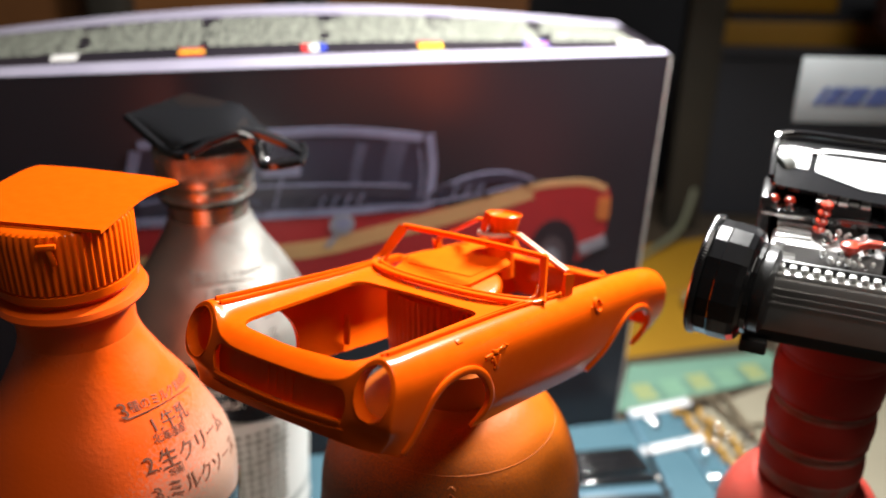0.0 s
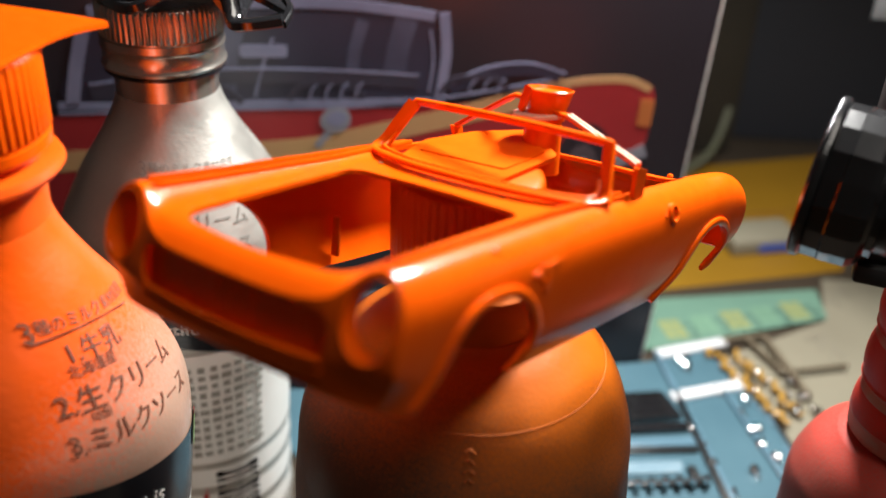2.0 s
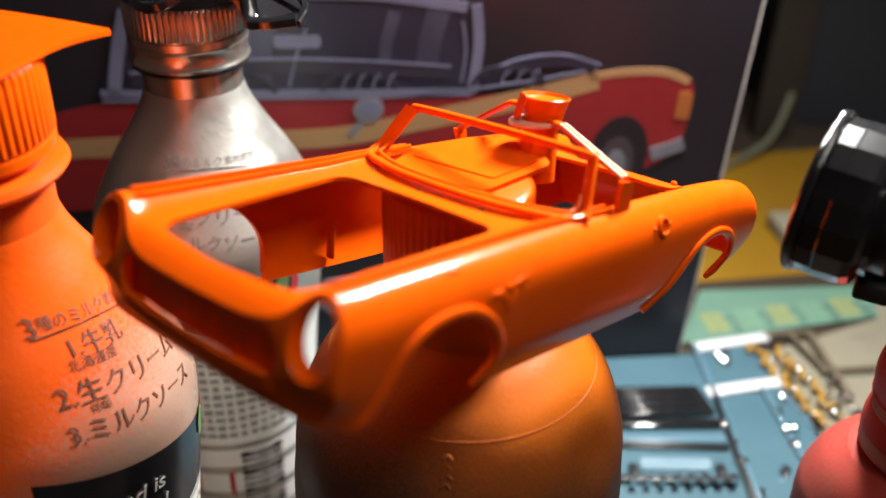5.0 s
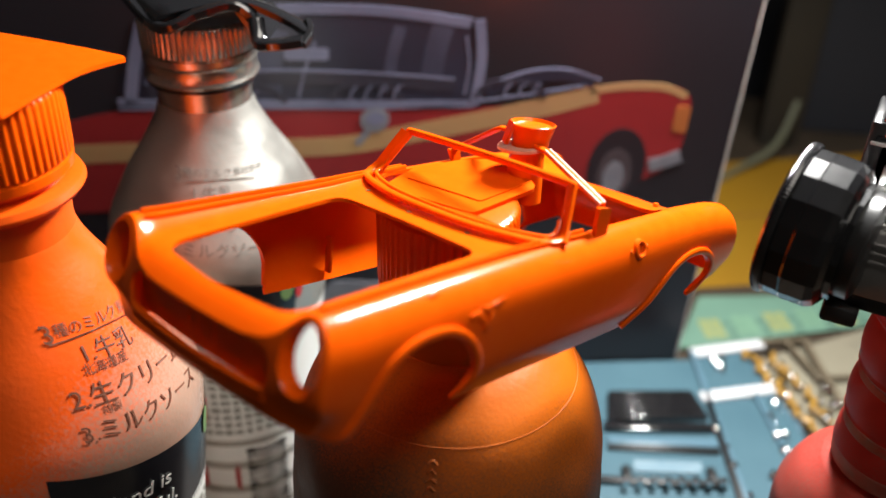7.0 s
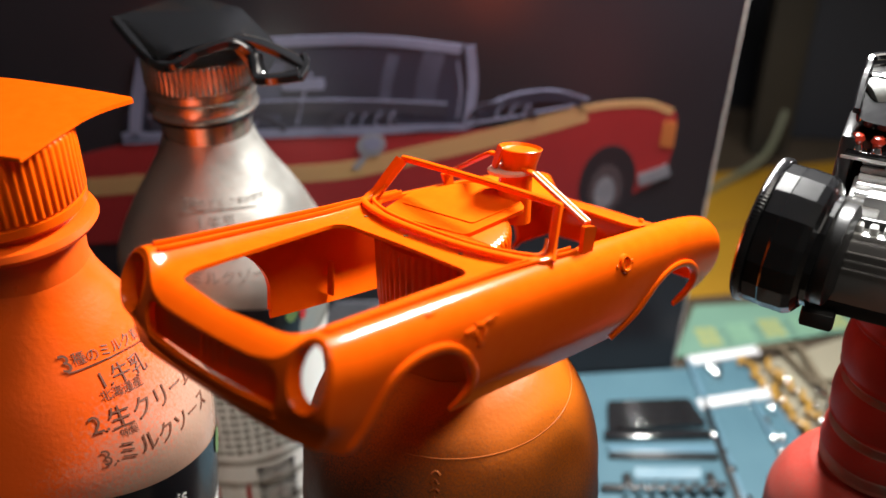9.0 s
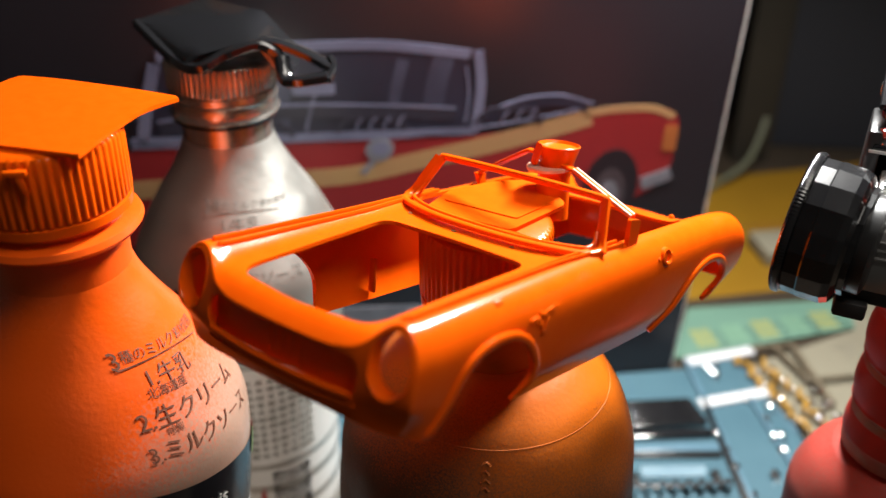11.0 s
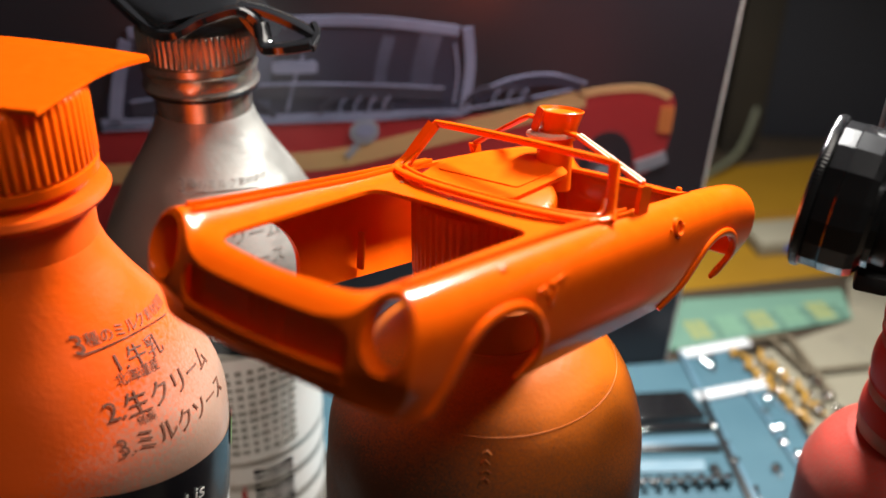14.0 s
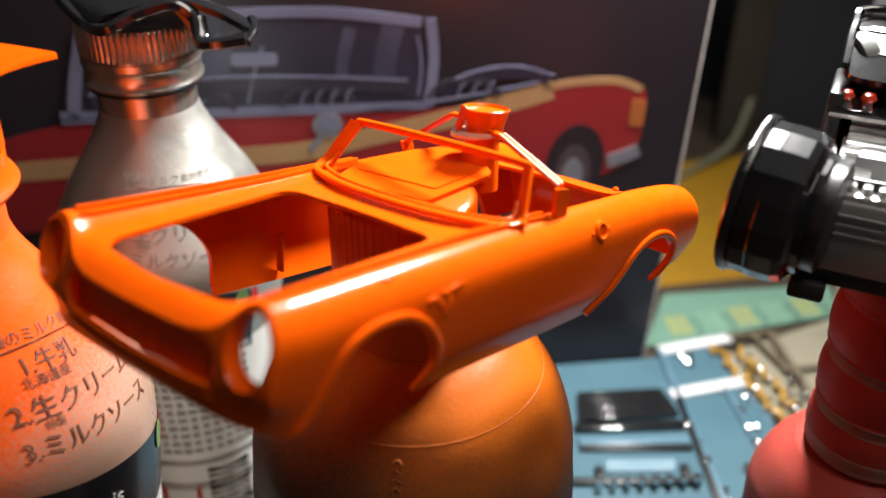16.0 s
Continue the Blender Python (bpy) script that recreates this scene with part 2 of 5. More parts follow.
def lathe(profile, steps=96, bm=None, m=None, ribs=None):
    """Turns (radius, height) pairs about z. ribs: (low, high, count, depth) makes a knurled band."""
    own = bmesh.new()
    rings = []
    for r, z in profile:
        ring = []
        for i in range(steps):
            a = 2 * math.pi * i / steps
            rr = r
            if ribs and ribs[0] <= z <= ribs[1]:
                rr = r - ribs[3] * (0.5 + 0.5 * math.cos(a * ribs[2])) ** 2
            ring.append(own.verts.new((rr * math.cos(a), rr * math.sin(a), z)))
        rings.append(ring)
    for a, b in zip(rings, rings[1:]):
        for i in range(steps):
            own.faces.new((a[i], a[(i + 1) % steps], b[(i + 1) % steps], b[i]))
    for ring in (rings[0], rings[-1]):
        own.faces.new(ring)
    if m is not None:
        bmesh.ops.transform(own, matrix=m, verts=own.verts)
    return join(bm, own)


def spline(keys, n):
    """n points along a smooth curve through (a, b) keys."""
    pts = [Vector(k).to_3d() for k in keys]
    out = []
    for j in range(n + 1):
        f = j / n * (len(pts) - 1)
        i = min(int(f), len(pts) - 2)
        t = f - i
        p0, p1, p2, p3 = pts[max(i - 1, 0)], pts[i], pts[i + 1], pts[min(i + 2, len(pts) - 1)]
        out.append(0.5 * (2 * p1 + (p2 - p0) * t + (2 * p0 - 5 * p1 + 4 * p2 - p3) * t * t + (3 * p1 - p0 - 3 * p2 + p3) * t ** 3))
    return out


def sweep(path, half_w, half_h, closed=False, bm=None, up=(0, 0, 1), sides=8, taper=None):
    """A rounded bar along a path of points."""
    own = bmesh.new()
    path = [Vector(p) for p in path]
    n = len(path)
    rings = []
    for i, p in enumerate(path):
        a, b = path[(i - 1) % n] if closed or i else p, path[(i + 1) % n] if closed or i < n - 1 else p
        d = (b - a).normalized()
        s = d.cross(Vector(up))
        s = s.normalized() if s.length > 1e-6 else Vector((1, 0, 0))
        u = s.cross(d)
        k = taper(i / (n - 1)) if taper else 1
        ring = []
        for j in range(sides):
            t = 2 * math.pi * (j + 0.5) / sides
            c, w = math.cos(t), math.sin(t)
            e = 0.55
            ring.append(own.verts.new(p + k * (s * half_w * math.copysign(abs(c) ** e, c) + u * half_h * math.copysign(abs(w) ** e, w))))
        rings.append(ring)
    pairs = list(zip(rings, rings[1:] + rings[:1])) if closed else list(zip(rings, rings[1:]))
    for a, b in pairs:
        for j in range(sides):
            own.faces.new((a[j], a[(j + 1) % sides], b[(j + 1) % sides], b[j]))
    if not closed:
        own.faces.new(rings[0])
        own.faces.new(rings[-1])
    return join(bm, own)


def outline(points, radius, steps=6):
    """Rounds the corners of a polygon of (a, b) points."""
    out, n = [], len(points)
    for i in range(n):
        p, a, b = Vector(points[i]), Vector(points[i - 1]), Vector(points[(i + 1) % n])
        da, db = (a - p), (b - p)
        r = min(radius, da.length * 0.45, db.length * 0.45)
        s, e = p + da.normalized() * r, p + db.normalized() * r
        for k in range(steps + 1):
            t = k / steps
            out.append((1 - t) ** 2 * s + 2 * t * (1 - t) * p + t * t * e)
    return out


def prism(points, low, high, axes="xyz", bm=None, m=None):
    """A solid from an outline of (a, b) points, drawn out along the third of the axes."""
    own = bmesh.new()
    order = ["xyz".index(c) for c in axes]
    rings = []
    for h in (low, high):
        ring = []
        for p in points:
            q = [0, 0, 0]
            q[order[0]], q[order[1]], q[order[2]] = p[0], p[1], h
            ring.append(own.verts.new(q))
        rings.append(ring)
    n = len(points)
    for i in range(n):
        own.faces.new((rings[0][i], rings[0][(i + 1) % n], rings[1][(i + 1) % n], rings[1][i]))
    own.faces.new(rings[0])
    own.faces.new(rings[1])
    bmesh.ops.recalc_face_normals(own, faces=own.faces)
    if m is not None:
        bmesh.ops.transform(own, matrix=m, verts=own.verts)
    return join(bm, own)


def disc(r, depth, steps=32, bm=None, m=None, bevel=0.15):
    """A short rounded cylinder about z, from 0 to depth."""
    b = min(depth, r) * bevel
    return lathe([(r - b, 0), (r, b), (r, depth - b), (r - b, depth)], steps, bm, m)


def writing(text, size, depth=0.00012, spacing=1.0):
    """A bmesh of text in the xy plane, centred, with the built-in font."""
    cu = bpy.data.curves.new("tmp", "FONT")
    cu.body, cu.size, cu.extrude, cu.align_x, cu.align_y, cu.space_character = text, size, depth, "CENTER", "CENTER", spacing
    cu.resolution_u = 3
    ob = new("tmp", cu)
    bpy.context.view_layer.update()
    me = bpy.data.meshes.new_from_object(ob.evaluated_get(bpy.context.evaluated_depsgraph_get()))
    own = bmesh.new()
    own.from_mesh(me)
    bpy.data.objects.remove(ob)
    bpy.data.curves.remove(cu)
    bpy.data.meshes.remove(me)
    return own


# ---- table and room ----
def structure(name, bm, mat, label, category):
    return tagged(part(name, bm, mat, smooth=False), label, category, kind="structure")


structure("floor", block(1.9, 1.5, 0.02, (0.1, 0.35, -0.75)), grey_board, "dark floor under the table", "floor")
structure("wall_back", block(1.9, 0.02, 1.95, (0.1, 1.0, -0.73)), wall_dark, "dark unlit wall behind the table", "wall")
# side walls, front wall and ceiling are unseen, added to close off world light
structure("wall_left", block(0.02, 1.5, 1.95, (-0.86, 0.35, -0.73)), plaster, "unseen dark grey side wall, added to close the room", "wall")
structure("wall_right", block(0.02, 1.5, 1.95, (1.06, 0.35, -0.73)), plaster, "unseen dark grey side wall, added to close the room", "wall")
structure("wall_front", block(1.9, 0.02, 1.95, (0.1, -0.41, -0.73)), plaster, "unseen dark grey wall added behind the camera", "wall")
structure("ceiling", block(1.9, 1.5, 0.02, (0.1, 0.35, 1.22)), ceiling_white, "unseen grey white ceiling, added to close the room", "ceiling")

table = thing("table", pose(0.1, 0.42, 0), "brown veneered work table covered with kit parts", "table")
part("tabletop", block(1.3, 0.86, 0.025, (0, 0, -0.025), 0.003), table_top, table)
for x in (-0.6, 0.6):
    for y in (-0.38, 0.38):
        part("leg", block(0.04, 0.04, 0.705, (x, y, -0.73), 0.003), table_top, table)


# ---- the orange car body ----
def lerp_keys(keys, x):
    """A value at x on a line through (x, value) keys."""
    for (a, va), (b, vb) in zip(keys, keys[1:]):
        if x <= b:
            return va + (vb - va) * max(0, min(1, (x - a) / (b - a)))
    return keys[-1][1]


SILL = [(-0.085, -0.0148), (-0.080, -0.0172), (-0.068, -0.0200), (-0.045, -0.0212), (0.015, -0.0232), (0.035, -0.0232), (0.060, -0.0228), (0.078, -0.0215)]
CREST = [(-0.085, 0.0055), (-0.080, 0.0066), (-0.06, 0.0062), (-0.03, 0.0055), (0.0, 0.0049), (0.03, 0.0043), (0.050, 0.0034), (0.062, 0.0022), (0.072, -0.0008)]
HALF = [(-0.085, 0.0362), (-0.080, 0.0366), (-0.070, 0.0364), (-0.04, 0.0362), (0.02, 0.0364), (0.05, 0.0360), (0.072, 0.0340)]
DECK = [(-0.083, 0.0021), (-0.077, 0.0029), (-0.03, 0.0046), (-0.015, 0.0052), (0.03, 0.0030), (0.042, 0.0022), (0.055, -0.0010), (0.066, -0.0050), (0.072, -0.0075)]
TAIL_LEAN = (0.0050, 0.0064, 0.0070, 0.0058, 0.0024, 0.0, 0.0, 0.0, 0.0004, 0.0008, 0.0010)


def half_section(x):
    """Eleven (y, z) cage points of the body at x, from the sill over the wing's crest to the middle of the deck."""
    s, c, w, d = (lerp_keys(k, x) for k in (SILL, CREST, HALF, DECK))
    tuck = lerp_keys([(-0.085, 0.0028), (-0.070, 0.0034), (-0.045, 0.0046)], x)
    return [(w - tuck, s - 0.0003), (w - 0.0016, s + 0.0052), (w - 0.0006, s + 0.0086), (w + 0.0004, c - 0.0068), (w - 0.0020, c - 0.0010), (w - 0.0066, c + 0.0014), (0.0262, d + 0.42 * (c - d)), (0.0232, d + 0.14 * (c - d)), (0.0180, d), (0.0090, d + 0.0002), (0.0, d + 0.0003)]


# the nose, point by point as half_section() goes: edge of the lamp pod, then the brow over the grille
NOSE_EDGE = [(-0.0838, 0.0318, -0.0154), (-0.0836, 0.0350, -0.0100), (-0.0860, 0.0358, -0.0082), (-0.0852, 0.0367, -0.0014), (-0.0834, 0.0348, 0.0052), (-0.0822, 0.0302, 0.0080), (-0.0832, 0.0262, 0.0058), (-0.0852, 0.0232, 0.0012), (-0.0868, 0.0180, -0.0006), (-0.0874, 0.0090, -0.0006), (-0.0876, 0.0, -0.0006)]
NOSE_BACK = [(0.0012, 0.0, 0.0)] * 7 + [(0.0022, 0.0002, 0.0012), (0.0032, 0.0, 0.0024), (0.0033, 0.0, 0.0024), (0.0033, 0.0, 0.0024)]
# front face below that edge: rows from the bottom, columns from the pod inwards
NOSE_FACE = [
    [(-0.0850, 0.0276, -0.0154), (-0.0856, 0.0238, -0.0153), (-0.0858, 0.0180, -0.0153), (-0.0861, 0.0090, -0.0152), (-0.0862, 0.0, -0.0152)],
    [(-0.0852, 0.0276, -0.0102), (-0.0862, 0.0238, -0.0112), (-0.0873, 0.0180, -0.0118), (-0.0878, 0.0090, -0.0118), (-0.0880, 0.0, -0.0118)],
    [(-0.0876, 0.0276, -0.0084), (-0.0870, 0.0238, -0.0082), (-0.0870, 0.0180, -0.0096), (-0.0875, 0.0090, -0.0096), (-0.0877, 0.0, -0.0096)],
    [(-0.0858, 0.0270, -0.0010), (-0.0860, 0.0236, -0.0020), (-0.0863, 0.0180, -0.0022), (-0.0869, 0.0090, -0.0022), (-0.0871, 0.0, -0.0022)],
    [(-0.0842, 0.0268, 0.0034), (-0.0856, 0.0234, -0.0002), (-0.0865, 0.0180, -0.0015), (-0.0871, 0.0090, -0.0015), (-0.0873, 0.0, -0.0015)],
]


def body_cage():
    bm = bmesh.new()
    xs = [-0.0790, -0.0755, -0.062, -0.045, -0.030, -0.018, 0.0, 0.02, 0.038, 0.050, 0.060, 0.0680, 0.0710]
    rows = []

    def ring(half):
        full = [(x, -y, z) for x, y, z in half] + [(x, y, z) for x, y, z in reversed(half[:-1])]
        rows.append([bm.verts.new(p) for p in full])

    ring(NOSE_EDGE)
    ring([(a[0] + b[0], a[1] + b[1], a[2] + b[2]) for a, b in zip(NOSE_EDGE, NOSE_BACK)])
    for i, x in enumerate(xs):
        last = len(xs) - 1 - i
        half = []
        for j, (y, z) in enumerate(half_section(x)):
            bow = 0.0036 * (abs(y) / 0.03) ** 2
            half.append((x + {0: TAIL_LEAN[j] - 0.30 * bow, 1: 0.8 * TAIL_LEAN[j]}.get(last, 0) - (0.0022 if i == 0 and j > 6 else 0), y, z))
        ring(half)
    for a, b in zip(rows, rows[1:]):
        for j in range(20):
            bm.faces.new((a[j], a[j + 1], b[j + 1], b[j]))
    # crisp brow over the grille and rims of the pods
    crease = bm.edges.layers.float.new("crease_edge")
    for j in range(20):
        rim_edge = bm.edges.get((rows[0][j], rows[0][j + 1]))
        rim_edge[crease] = 0.55 if 7 <= j <= 12 else 0.30
    for row, tail in ((rows[0], False), (rows[-1], True)):
        grid = [[None] * 11 for _ in range(6)]
        for r in range(6):
            grid[r][0], grid[r][10] = row[r], row[20 - r]
        for c in range(11):
            grid[5][c] = row[5 + c]
        for r in range(5):
            for c in range(1, 10):
                if tail:
                    y = grid[5][c].co.y
                    z = grid[r][0].co.z + (grid[5][c].co.z - grid[5][0].co.z) * r / 5
                    x = grid[r][0].co.x + grid[5][c].co.x - grid[5][0].co.x + (-0.0004 if r == 0 else 0.0006)
                else:
                    x, y, z = NOSE_FACE[r][min(c, 10 - c) - 1]
                    y = -y if c < 5 else y
                grid[r][c] = bm.verts.new((x, y, z))
        for r in range(5):
            for c in range(10):
                bm.faces.new((grid[r][c], grid[r][c + 1], grid[r + 1][c + 1], grid[r + 1][c]))
    bmesh.ops.recalc_face_normals(bm, faces=bm.faces)
    return bm


def carve(bm, cutters, thickness, levels=3):
    """Smooths a cage, gives it thickness and cuts holes through it. Returns a bmesh."""
    me = bpy.data.meshes.new("tmp")
    bm.to_mesh(me)
    bm.free()
    ob = new("tmp", me)
    sub = ob.modifiers.new("smooth", "SUBSURF")
    sub.levels = sub.render_levels = levels
    solid = ob.modifiers.new("thick", "SOLIDIFY")
    solid.thickness, solid.offset = thickness, -1
    made = []
    if cutters:
        knife = cutters[0]
        for c in cutters[1:]:
            knife = join(knife, c)
        bmesh.ops.recalc_face_normals(knife, faces=knife.faces)
        cm = bpy.data.meshes.new("tmp")
        knife.to_mesh(cm)
        knife.free()
        made.append(new("tmp", cm))
        cut = ob.modifiers.new("cut", "BOOLEAN")
        cut.operation, cut.object, cut.solver, cut.use_self = "DIFFERENCE", made[0], "EXACT", True
    bpy.context.view_layer.update()
    done = bpy.data.meshes.new_from_object(ob.evaluated_get(bpy.context.evaluated_depsgraph_get()))
    out = bmesh.new()
    out.from_mesh(done)
    for o in made + [ob]:
        data = o.data
        bpy.data.objects.remove(o)
        bpy.data.meshes.remove(data)
    bpy.data.meshes.remove(done)
    return out


LAMP_Y, LAMP_Z = 0.0302, -0.0006
# wheel arches in side view, from the front foot over the crown to the hooked end
F_ARCH = [(-0.0772, -0.0168), (-0.0753, -0.0131), (-0.0731, -0.0084), (-0.0703, -0.0046), (-0.0660, -0.0020), (-0.0600, -0.0010), (-0.0533, -0.0018), (-0.0480, -0.0048), (-0.0443, -0.0094), (-0.0431, -0.0135), (-0.0438, -0.0168), (-0.0452, -0.0194)]
R_ARCH = [(0.0185, -0.0232), (0.0240, -0.0175), (0.0306, -0.0112), (0.0360, -0.0080), (0.0430, -0.0068), (0.0505, -0.0080), (0.0575, -0.0120), (0.0603, -0.0170), (0.0595, -0.0218), (0.0555, -0.0238)]


def oval(cy, cz, ry, rz, n=32):
    return [(cy + ry * math.cos(2 * math.pi * i / n), cz + rz * math.sin(2 * math.pi * i / n)) for i in range(n)]


def build_car():
    car = thing("car_body", pose(0.00425, 0.2585, 0.1965, -5, 11, 54.35), "glossy orange open sports car body shell propped on a painted bottle", "model car")
    hood = outline([(-0.0302, -0.0226), (-0.0302, 0.0226), (-0.0800, 0.0206), (-0.0822, 0.0), (-0.0800, -0.0206)], 0.0050)
    cockpit = outline([(-0.0130, -0.0285), (-0.0130, 0.0285), (0.0375, 0.0295), (0.0405, 0.0), (0.0375, -0.0295)], 0.0050)
    arch_curves = []
    cutters = [prism(hood, -0.006, 0.03), prism(cockpit, -0.006, 0.03)]
    for keys in (F_ARCH, R_ARCH):
        curve = [(p.x, p.y) for p in spline(keys, 60)]
        arch_curves.append(curve)
        mx = sum(p[0] for p in curve) / len(curve)
        inner = [(p[0] + (mx - p[0]) * 0.06, p[1] - 0.0009) for p in curve]
        cutters.append(prism(inner + [(inner[-1][0], -0.04), (inner[0][0], -0.04)], -0.06, 0.06, "xzy"))
    cutters.append(prism(outline([(-0.0218, -0.0014), (0.0, -0.0014), (0.0218, -0.0014), (0.0234, -0.0046), (0.0222, -0.0092), (0.0, -0.0098), (-0.0222, -0.0092), (-0.0234, -0.0046)], 0.0016), -0.12, -0.0825, "yzx"))
    skin = carve(body_cage(), [], 0.0010)
    whole = BVHTree.FromBMesh(skin)
    skin.free()

    def front_x(y, z):
        hit = whole.ray_cast(Vector((-0.12, y, z)), Vector((1, 0, 0)))[0]
        return hit.x if hit else -0.0830

    def on_side(x, z, s):
        """The skin's place at (x, z) on one side, and its outward normal."""
        p, nrm = whole.ray_cast(Vector((x, s * 0.06, z)), Vector((0, -s, 0)))[:2]
        return p, nrm

    def on_roof(x, y):
        p, nrm = whole.ray_cast(Vector((x, y, 0.05)), Vector((0, 0, -1)))[:2]
        return p, nrm

    for s in (-1, 1):
        cutters.append(prism(oval(s * LAMP_Y, LAMP_Z, 0.0050, 0.0066), -0.12, -0.0795, "yzx"))
    shell = carve(body_cage(), cutters, 0.0010)
    part("shell", shell, orange_paint, car, angle=35)

    # recessed grille panel with its middle bars and a lip below
    panel, rows = bmesh.new(), []
    for layer in (0.0022, 0.0030):
        for k in range(9):
            z = -0.0106 + 0.0102 * k / 8
            w = 0.0242 - 0.0016 * abs(k / 8 - 0.5)
            rows.append([panel.verts.new((-0.0874 + layer + 0.0012 * (u ** 2) + 0.0010 * (k / 8), w * u, z)) for u in [-1 + i / 10 for i in range(21)]])
    for layer in (0, 9):
        for a, c in zip(rows[layer:layer + 8], rows[layer + 1:layer + 9]):
            for k in range(20):
                panel.faces.new((a[k], a[k + 1], c[k + 1], c[k]))
    grille = part("grille_panel", panel, orange_paint, car)
    for y in (-0.0042, -0.0014, 0.0014, 0.0042):
        part("grille_bar", block(0.0008, 0.0007, 0.0084, (-0.0847, y, -0.0100), 0.0002), orange_paint, grille)
    # bright folded lip along the grille's lower edge, and the valance groove under it
    for z, wide, thick in ((-0.0100, 0.0220, 0.00045), (-0.0120, 0.0226, 0.00030)):
        part("grille_lip", sweep([(front_x(wide * u, z) - 0.0001, wide * u, z + 0.0006 * abs(u) ** 3) for u in [-1 + i / 14 for i in range(29)]], thick, thick), orange_paint, car)

    for s in (-1, 1):
        # sunken lamp bowl with an open middle; its rim lies flush in the wing
        bowl, loops = bmesh.new(), []
        rim_x = []
        for y, z in oval(s * LAMP_Y, LAMP_Z, 0.0052, 0.0068, 40):
            rim_x.append((min(front_x(s * LAMP_Y + (y - s * LAMP_Y) * 0.98, LAMP_Z + (z - LAMP_Z) * 0.98), -0.0815), y, z))
        for grow, back in ((1.0, 0.0012), (1.0, -0.0001), (0.97, -0.0003), (0.95, 0.0002), (0.93, 0.0014), (0.93, 0.0020), (0.91, 0.0025), (0.90, 0.0028), (0.90, 0.0032), (0.98, 0.0032)):
            loop = [bowl.verts.new((x + back, s * LAMP_Y + (y - s * LAMP_Y) * grow, LAMP_Z + (z - LAMP_Z) * grow)) for x, y, z in rim_x]
            loops.append(loop)
        for a, c in zip(loops, loops[1:] + loops[:1]):
            for k in range(40):
                bowl.faces.new((a[k], a[(k + 1) % 40], c[(k + 1) % 40], c[k]))
        part("lamp_bowl", bowl, orange_paint, car)
        # arch lips, with their hooked ends
        for curve in arch_curves:
            path = []
            for x, z in curve:
                p, nrm = on_side(x, max(z, lerp_keys(SILL, x) + 0.0022), s)
                path.append((x, p.y - s * (0.0001 + 0.5 * max(0, lerp_keys(SILL, x) + 0.0022 - z)), z))
            part("wheel_arch_lip", sweep(path, 0.0011, 0.0009, up=(0, 1, 0), taper=lambda t: 1 - 0.35 * max(0, (t - 0.92) / 0.08)), orange_paint, car)
        # twin raised lines along the wing
        for inset in (0.0086, 0.0068):
            line = []
            for i in range(24):
                x = -0.0800 + 0.0034 * i
                y = s * (lerp_keys(HALF, x) - inset + 0.0016 * max(0, (x + 0.03) / 0.03))
                line.append(on_roof(x, y)[0] + Vector((0, 0, 0.00030)))
            part("wing_bead", sweep(line, 0.00034, 0.00078), orange_paint, car)
        # fastener, badge and filler on the side
        p, nrm = on_roof(-0.0560, s * 0.0330)
        part("clip", block(0.0026, 0.0012, 0.0006, (0, 0, -0.0003), 0.0002, m=Matrix.Translation(p) @ nrm.to_track_quat("Z", "Y").to_matrix().to_4x4()), orange_paint, car)

        def side_block(sx, sz, x, z, turn=0.0, deep=0.0005):
            p, nrm = on_side(x, z, s)
            m = Matrix.Translation(p) @ nrm.to_track_quat("Y", "Z").to_matrix().to_4x4() @ Matrix.Rotation(turn, 4, "Y")
            return block(sx, deep, sz, (0, 0, -sz / 2), 0.0002, m=m)

        badge = side_block(0.0034, 0.0012, -0.0462, -0.0004, 0.1, 0.0009)
        for x, z, sx, sz, turn in ((-0.0432, 0.0002, 0.0030, 0.0012, -0.2), (-0.0402, 0.0004, 0.0036, 0.0010, 0.15), (-0.0380, 0.0008, 0.0020, 0.0007, -0.3), (-0.0436, -0.0026, 0.0009, 0.0040, 0.45), (-0.0420, -0.0026, 0.0009, 0.0038, -0.4), (-0.0428, -0.0040, 0.0022, 0.0009, 0), (-0.0446, -0.0016, 0.0016, 0.0008, 0.3)):
            join(badge, side_block(sx, sz, x, z, turn, 0.0009))
        part("badge", badge, orange_paint, car)
        p, nrm = on_side(0.0148, 0.0002, s)
        facing = Matrix.Translation(p) @ nrm.to_track_quat("Z", "Y").to_matrix().to_4x4()
        part("side_lamp_boss", lathe([(0.0012, 0.0), (0.0015, 0.0009), (0.0019, 0.0011), (0.0024, 0.0009), (0.0027, 0.0)], 24, m=facing @ Matrix.Translation((0, 0, -0.0003))), orange_paint, car)
        for k in (-1, 1):
            q, nrm = on_side(0.0148 + k * 0.0036, 0.0002, s)
            part("stud", disc(0.0006, 0.0005, 10, m=Matrix.Translation(q) @ nrm.to_track_quat("Z", "Y").to_matrix().to_4x4() @ Matrix.Translation((0, 0, -0.0002)), bevel=0.4), orange_paint, car)
        p, nrm = on_roof(0.0475, s * 0.0205)
        part("deck_knob", lathe([(0.0007, -0.0002), (0.0007, 0.0003), (0.0009, 0.0005), (0.0006, 0.0010), (0.0002, 0.0011)], 14, m=Matrix.Translation(p)), orange_paint, car)
        # bracket on the inside of the wing
        part("inner_bracket", block(0.0010, 0.0022, 0.0100, (-0.0262, s * 0.0306, -0.0195), 0.0003), orange_paint, car)

    # thin brown discs on the skin paint the shade inside tiny pin holes
    for x, y in ((-0.0255, 0.0040), (-0.0225, 0.0215), (-0.0240, -0.0130)):
        p, nrm = on_roof(x, y)
